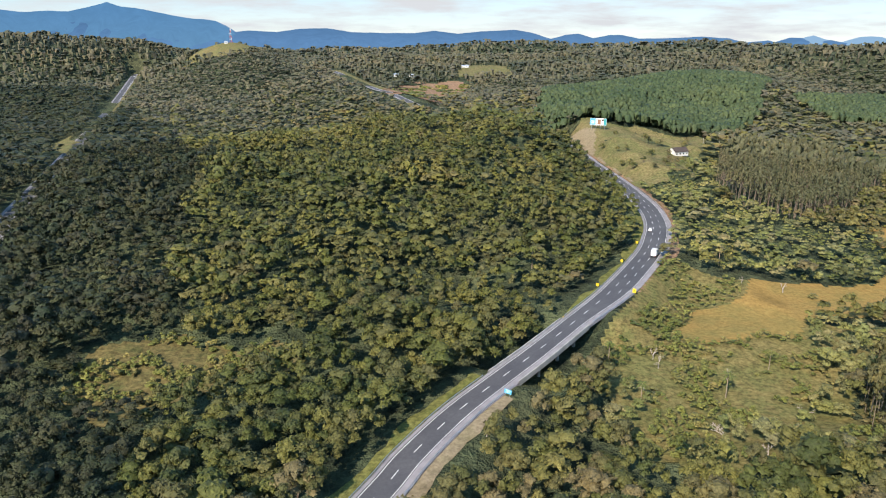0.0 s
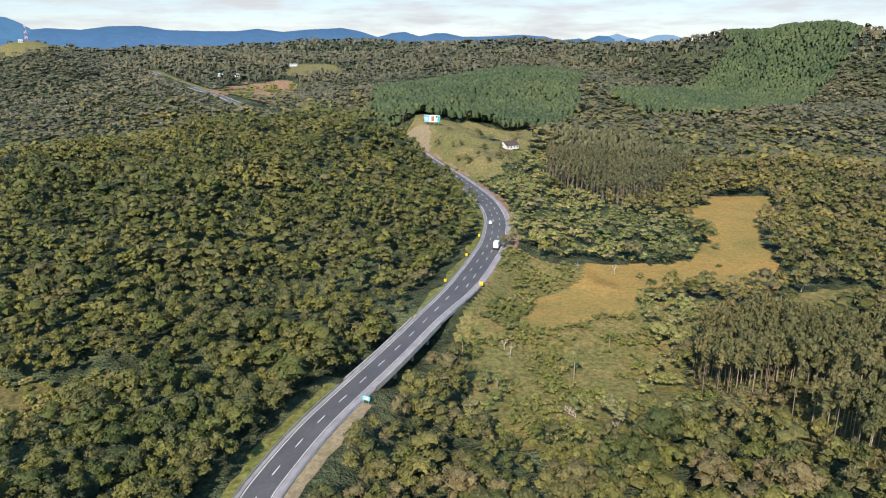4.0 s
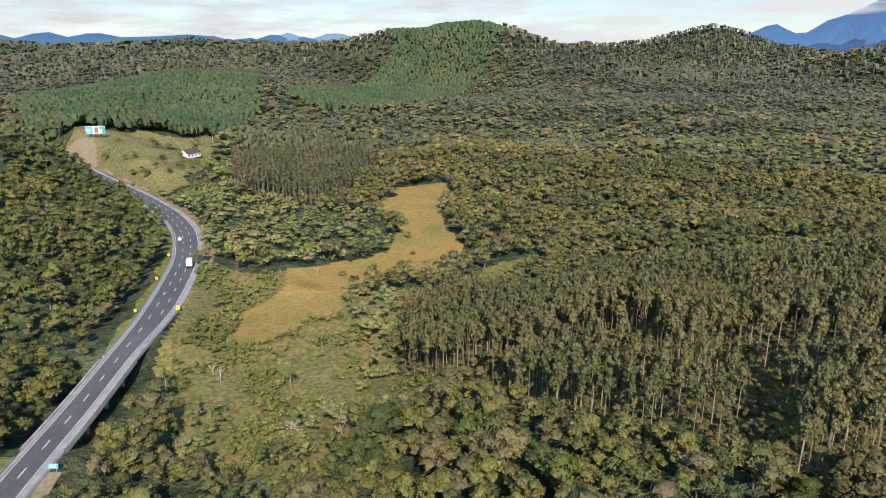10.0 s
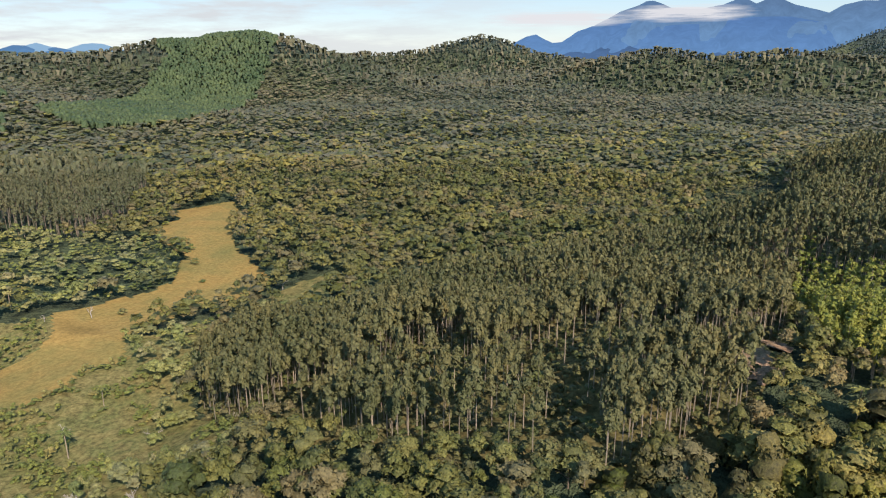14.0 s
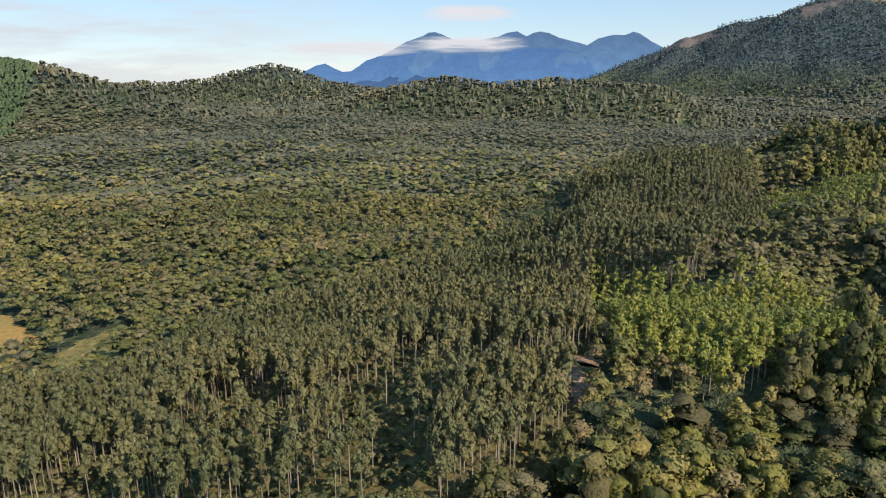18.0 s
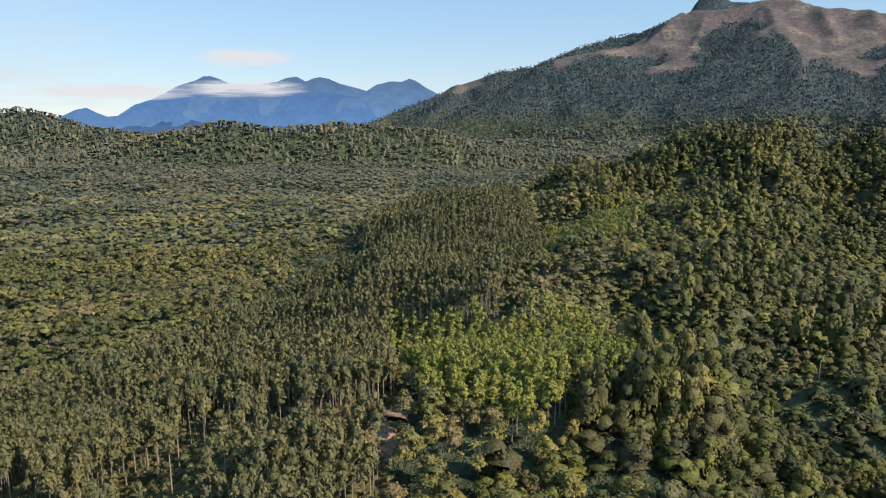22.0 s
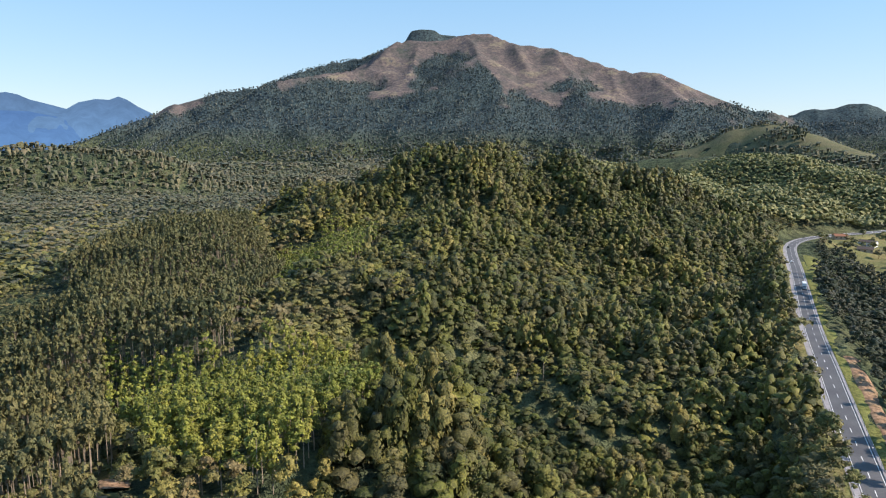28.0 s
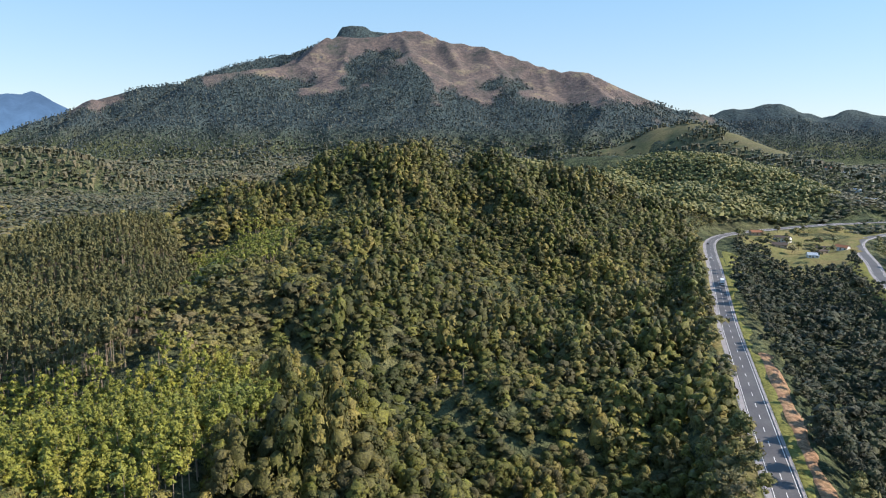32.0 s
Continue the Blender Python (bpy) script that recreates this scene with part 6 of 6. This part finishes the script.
house(196, 585, 14, 9, 3.2, radians(25), M_WALL, M_ROOF_DARK, "white farmhouse with a dark gable roof", 3.0)
for x, y, lo, wi, ta, tu, wall, roof, lab in (
        (504, -588, 13, 9, 3.0, 40, M_WALL_TAN, M_ROOF_DARK, "tan village house with dark roof"), (528, -622, 16, 10, 4.2, 20, M_WALL, M_ROOF_DARK, "long white village building under dark roof"),
        (545, -604, 12, 8, 3.0, 60, M_WALL_TAN, M_ROOF_RED, "village house with a red tile roof"), (486, -628, 12, 8, 3.0, 35, M_WALL, M_ROOF_DARK, "low white house on the lawn"),
        (474, -606, 13, 8, 3.0, 80, M_WALL_TAN, M_ROOF_DARK, "tan house beside the path"), (462, -622, 11, 8, 3.0, 10, M_WALL, M_ROOF_RED, "small house with clay tile roof"),
        (448, -560, 9, 7, 2.8, 50, M_WALL, M_ROOF_TIN, "small house with pale tin roof"), (-67, 1437, 16, 9, 3.5, 5, M_WALL, M_ROOF_TIN, "far white farm shed"), (-95, 1435, 14, 8, 3.5, 12, M_WALL, M_ROOF_TIN, "far white barn by the field"),
        (45, 1568, 18, 9, 3.5, 8, M_WALL, M_ROOF_TIN, "white building on the far field"), (820, -1110, 18, 10, 4, 20, M_WALL, M_ROOF_RED, "white house in the far valley"), (742, -1060, 16, 10, 4, 60, M_WALL, M_ROOF_TIN, "pale house in the far valley"),
        (705, -1043, 20, 10, 4, 35, M_WALL, M_ROOF_TIN, "long pale shed in the far valley"), (780, -1150, 16, 9, 4, 15, M_WALL, M_ROOF_RED, "tile roofed house in the far valley"), (680, -985, 15, 9, 4, 75, M_WALL_TAN, M_ROOF_TIN, "tan house in the far valley"),
        (850, -1200, 20, 10, 5, 45, M_WALL, M_ROOF_TIN, "white hall in the far valley")):
    house(x, y, lo, wi, ta, radians(tu), wall, roof, lab)


def mast(x, y, tall, foot, label):
    """A lattice mast in red and white bands."""
    m = tagged(new("radio_mast"), label, "mast")
    red, n = plain("red mast paint", (0.55, 0.10, 0.06), 0.6), 6
    for k in range(n):
        z0, z1 = tall * k / n, tall * (k + 1) / n
        w0, w1 = foot * (1 - 0.75 * k / n), foot * (1 - 0.75 * (k + 1) / n)
        bm = bmesh.new()
        c0 = [(a * w0, b * w0, z0) for a, b in ((1, 1), (-1, 1), (-1, -1), (1, -1))]
        c1 = [(a * w1, b * w1, z1) for a, b in ((1, 1), (-1, 1), (-1, -1), (1, -1))]
        for i in range(4):
            tube(bm, c0[i], c1[i], 0.16, n=5)
            tube(bm, c0[i], c1[(i + 1) % 4], 0.09, n=4)
            tube(bm, c1[i], c1[(i + 1) % 4], 0.09, n=4)
        part("section", bm, red if k % 2 == 0 else M_WHITE, m, "red painted section" if k % 2 == 0 else "white painted section")
    part("antenna", tube(bmesh.new(), (0, 0, tall), (0, 0, tall * 1.12), 0.1, 0.05), M_STEEL, m)
    part("dish", tube(bmesh.new(), (foot * 0.5, 0, tall * 0.8), (foot * 0.5 + 0.5, 0, tall * 0.8), 1.0, 0.8, 14), M_WHITE, m)
    m.matrix_world = Matrix.Translation((x, y, height(x, y) - 0.2))
    return m


mast(TOWER[0], TOWER[1], 27, 2.0, "red and white lattice radio mast on the grassy hill")
mx, my = polar(127.6, 3440)
mast(mx, my, 22, 2.0, "small lattice mast on the mountain shoulder")
house(TOWER[0] - 6, TOWER[1] - 12, 6, 4, 3, 0.2, M_WALL, M_ROOF_TIN, "white hut at the foot of the mast")


def utility_pole(x, y, label):
    p = tagged(new("utility_pole"), label, "utility pole")
    part("pole", tube(bmesh.new(), (0, 0, -0.8), (0, 0, 9.5), 0.17, 0.12, 10), M_CONCRETE, p)
    part("crossarm", slab(bmesh.new(), 0, 0, 8.9, 0.12, 2.2, 0.14), M_WOOD, p)
    for k in (-0.9, 0, 0.9):
        part("insulator", tube(bmesh.new(), (0, k, 9.04), (0, k, 9.3), 0.06, 0.04, 6), M_WHITE, p)
    p.matrix_world = Matrix.Translation((x, y, height(x, y))) @ Matrix.Rotation(0.6, 4, "Z")


for x, y in ((262, 668), (232, 628), (548, -655)):
    utility_pole(x, y, "concrete utility pole with a crossarm")

# ---- single trees ----
def limb(bm, p, q, r0, r1, n=5):
    return tube(bm, p, q, r0, r1, n)


def branching(seed, tall, spread, forks, thick, depth=3):
    """A trunk that forks into thinner and thinner limbs."""
    g = np.random.default_rng(seed)
    bm = bmesh.new()

    def grow(p, d, long, r, level):
        q = p + d * long
        limb(bm, p, q, r, r * 0.62)
        if level == 0:
            return
        for _ in range(forks):
            e = (d + Vector(g.normal(size=3) * spread)).normalized()
            e.z = abs(e.z) * 0.8 + 0.12
            grow(p + d * long * g.uniform(0.6, 1.0), e.normalized(), long * g.uniform(0.5, 0.78), r * 0.55, level - 1)

    grow(Vector((0, 0, -0.3)), Vector((g.normal() * 0.06, g.normal() * 0.06, 1)).normalized(), tall * 0.42, thick, depth)
    return bm


def mesh_of(name, bm, mat):
    me = bpy.data.meshes.new(name)
    bm.to_mesh(me)
    bm.free()
    me.materials.append(mat)
    return me


def crown_mesh(name, shape, mat, scale):
    v, f = shape if isinstance(shape, tuple) else (shape, np.arange(len(shape)).reshape(-1, 3))
    ob = mesh_object(name, np.asarray(v) * scale, f, mat, True)
    me = ob.data
    bpy.data.objects.remove(ob)
    return me


def tree_kind(name, trunks, crowns, label, category, group, places, seed, sink=0.2, size=(0.85, 1.2)):
    """Trees of one kind, each an object of its own with trunk and crown, on shared meshes."""
    g = np.random.default_rng(seed)
    for x, y in places:
        t = tagged(new(name), label, category, group)
        k = int(g.integers(0, len(trunks)))
        o = new("trunk", trunks[k])
        o.parent = t
        if crowns:
            c = new("crown", crowns[int(g.integers(0, len(crowns)))])
            c.parent = t
        s = g.uniform(*size)
        t.matrix_world = Matrix.Translation((x, y, height(x, y) - sink)) @ Matrix.Rotation(g.uniform(0, 6.28), 4, "Z") @ Matrix.Diagonal((s, s, s * g.uniform(0.9, 1.1), 1))


# pale bare trees standing out of the scrub
BARE = [(73, 216), (79, 178), (95, 212), (12, 168), (84, 158), (73, 222), (150, 291), (248, 277), (122, 168), (238, 225), (222, 254), (78, 172), (234, 224), (300, 186), (247, -155), (303, -116), (134, 297), (210, 262), (64, 200), (110, 190)]
tree_kind("bare_tree", [mesh_of("bare_trunk", branching(60 + k, 7.5, 0.55, 3, 0.17, 3), M_DEAD) for k in range(4)], [], "pale leafless tree with spreading grey branches", "tree", "bare trees", BARE, 5, 0.1, (0.7, 1.1))


def palm_crown(seed):
    g = np.random.default_rng(seed)
    tri = []
    for k in range(15):
        a, lift, long = g.uniform(0, 6.28), g.uniform(0.1, 0.9), g.uniform(2.0, 2.8)
        d = np.array([math.cos(a), math.sin(a), 0])
        side = np.array([-d[1], d[0], 0])
        prev = None
        for s in np.linspace(0, 1, 6):
            p = d * long * s + np.array([0, 0, lift * long * s - 1.5 * long * 0.5 * s * s + 8.0])
            w = 0.34 * math.sin(math.pi * min(0.98, s * 0.9 + 0.08))
            row = (p - side * w - [0, 0, w * 0.5], p, p + side * w - [0, 0, w * 0.5])
            if prev:
                for i in (0, 1):
                    tri += [prev[i], prev[i + 1], row[i + 1], prev[i], row[i + 1], row[i]]
            prev = row
    return np.array(tri)


def palm_trunk(seed):
    return limb(bmesh.new(), (0, 0, -0.4), (0.15, 0.1, 8.1), 0.16, 0.11, 8)


tree_kind("palm_tree", [mesh_of("palm_trunk", palm_trunk(k), M_EUC_BARK) for k in range(2)], [crown_mesh("palm_crown", palm_crown(80 + k), M_SHRUB, 1.0) for k in range(3)], "slender palm rising above the forest", "palm tree", "palms",
          [(164, 18), (57, 220), (112, 219), (293, -124), (364, -82), (518, -335), (60, 190), (132, 320), (206, -60), (228, -90), (40, 300), (-30, 260), (-60, 300), (90, 200)], 6)

# trees on the pasture and in the village
FARM_TREES = [(172, 600), (176, 603), (146, 600), (141, 566), (134, 593), (141, 527), (150, 575), (178, 551), (136, 531), (139, 509), (160, 540), (205, 600), (185, 575), (166, 520), (160, 505), (171, 531), (152, 500), (180, 540), (148, 516), (190, 556), (170, 572), (186, 607), (210, 612), (216, 622)]
VILLAGE_TREES = [(532, -634), (540, -572), (545, -585), (470, -690), (498, -640), (510, -606), (480, -575), (520, -690), (535, -720), (492, -600), (515, -575), (470, -590), (500, -665), (548, -640)]
round_crowns = [crown_mesh("round_crown", crown_native(900 + k, 8, 280, 0.15), M_NATIVE, (4.2, 4.2, 8.5)) for k in range(5)]
round_trunks = [mesh_of("forked_trunk", branching(30 + k, 8.0, 0.42, 3, 0.20, 2), M_BARK) for k in range(4)]
tree_kind("tree", round_trunks, round_crowns, "round leafy tree standing alone on grass", "tree", "trees on the pasture", FARM_TREES, 8, 0.2, (0.6, 1.0))
tree_kind("tree", round_trunks, round_crowns, "dark leafy garden tree between houses", "tree", "village trees", VILLAGE_TREES, 9, 0.2, (0.8, 1.2))
tree_kind("bush", [mesh_of("bush_stem", branching(50, 1.6, 0.6, 3, 0.06, 1), M_BARK)], [crown_mesh("bush_crown", crown_native(940, 6, 90, 0.2), M_SHRUB, (2.6, 2.6, 3.6))], "lone bush in the dry swamp grass", "bush", "bushes in the swamp", [(236, 340), (206, 292), (262, 400), (242, 352), (160, 285), (222, 318)], 10, 0.2, (0.7, 1.2))

# the nearest forest trees, one by one
for name, kind, near, far, label, group, trunks, crowns, size, cap in (
        ("rainforest_tree", "native", 0, 300, "dense green rainforest tree in the canopy", "near forest trees", round_trunks, [crown_mesh("dense_crown", crown_native(960 + k, 8, 330, 0.15), M_NATIVE, (4.3, 4.3, 10.0)) for k in range(8)], (0.8, 1.25), 150),
        ("eucalyptus_tree", "euc", 0, 300, "tall slim eucalyptus with pale trunk", "near eucalyptus trees", [mesh_of("slim_trunk", limb(bmesh.new(), (0, 0, -0.4), (0.2, 0.1, 15.5), 0.17, 0.06, 7), M_EUC_BARK)],
         [crown_mesh("slim_crown", crown_tall(980 + k, 5, 170, 0.30, 0.56), M_EUC, (1.9, 1.9, 17.5)) for k in range(6)], (0.88, 1.12), 110),
        ("young_eucalyptus_tree", "young", 0, 300, "bright green young eucalyptus tree", "near young eucalyptus trees", [mesh_of("thin_trunk", limb(bmesh.new(), (0, 0, -0.4), (0.1, 0.1, 11.0), 0.14, 0.05, 7), M_EUC_BARK)],
         [crown_mesh("bright_crown", crown_tall(990 + k, 5, 200, 0.30, 0.38), M_EUC_YOUNG, (2.0, 2.0, 12.8)) for k in range(6)], (0.88, 1.12), 70)):
    xs, ys = SINGLE[kind]
    tree_kind(name, trunks, crowns, label, "tree", group, list(zip(xs[:cap], ys[:cap])), 21, 0.2, size)
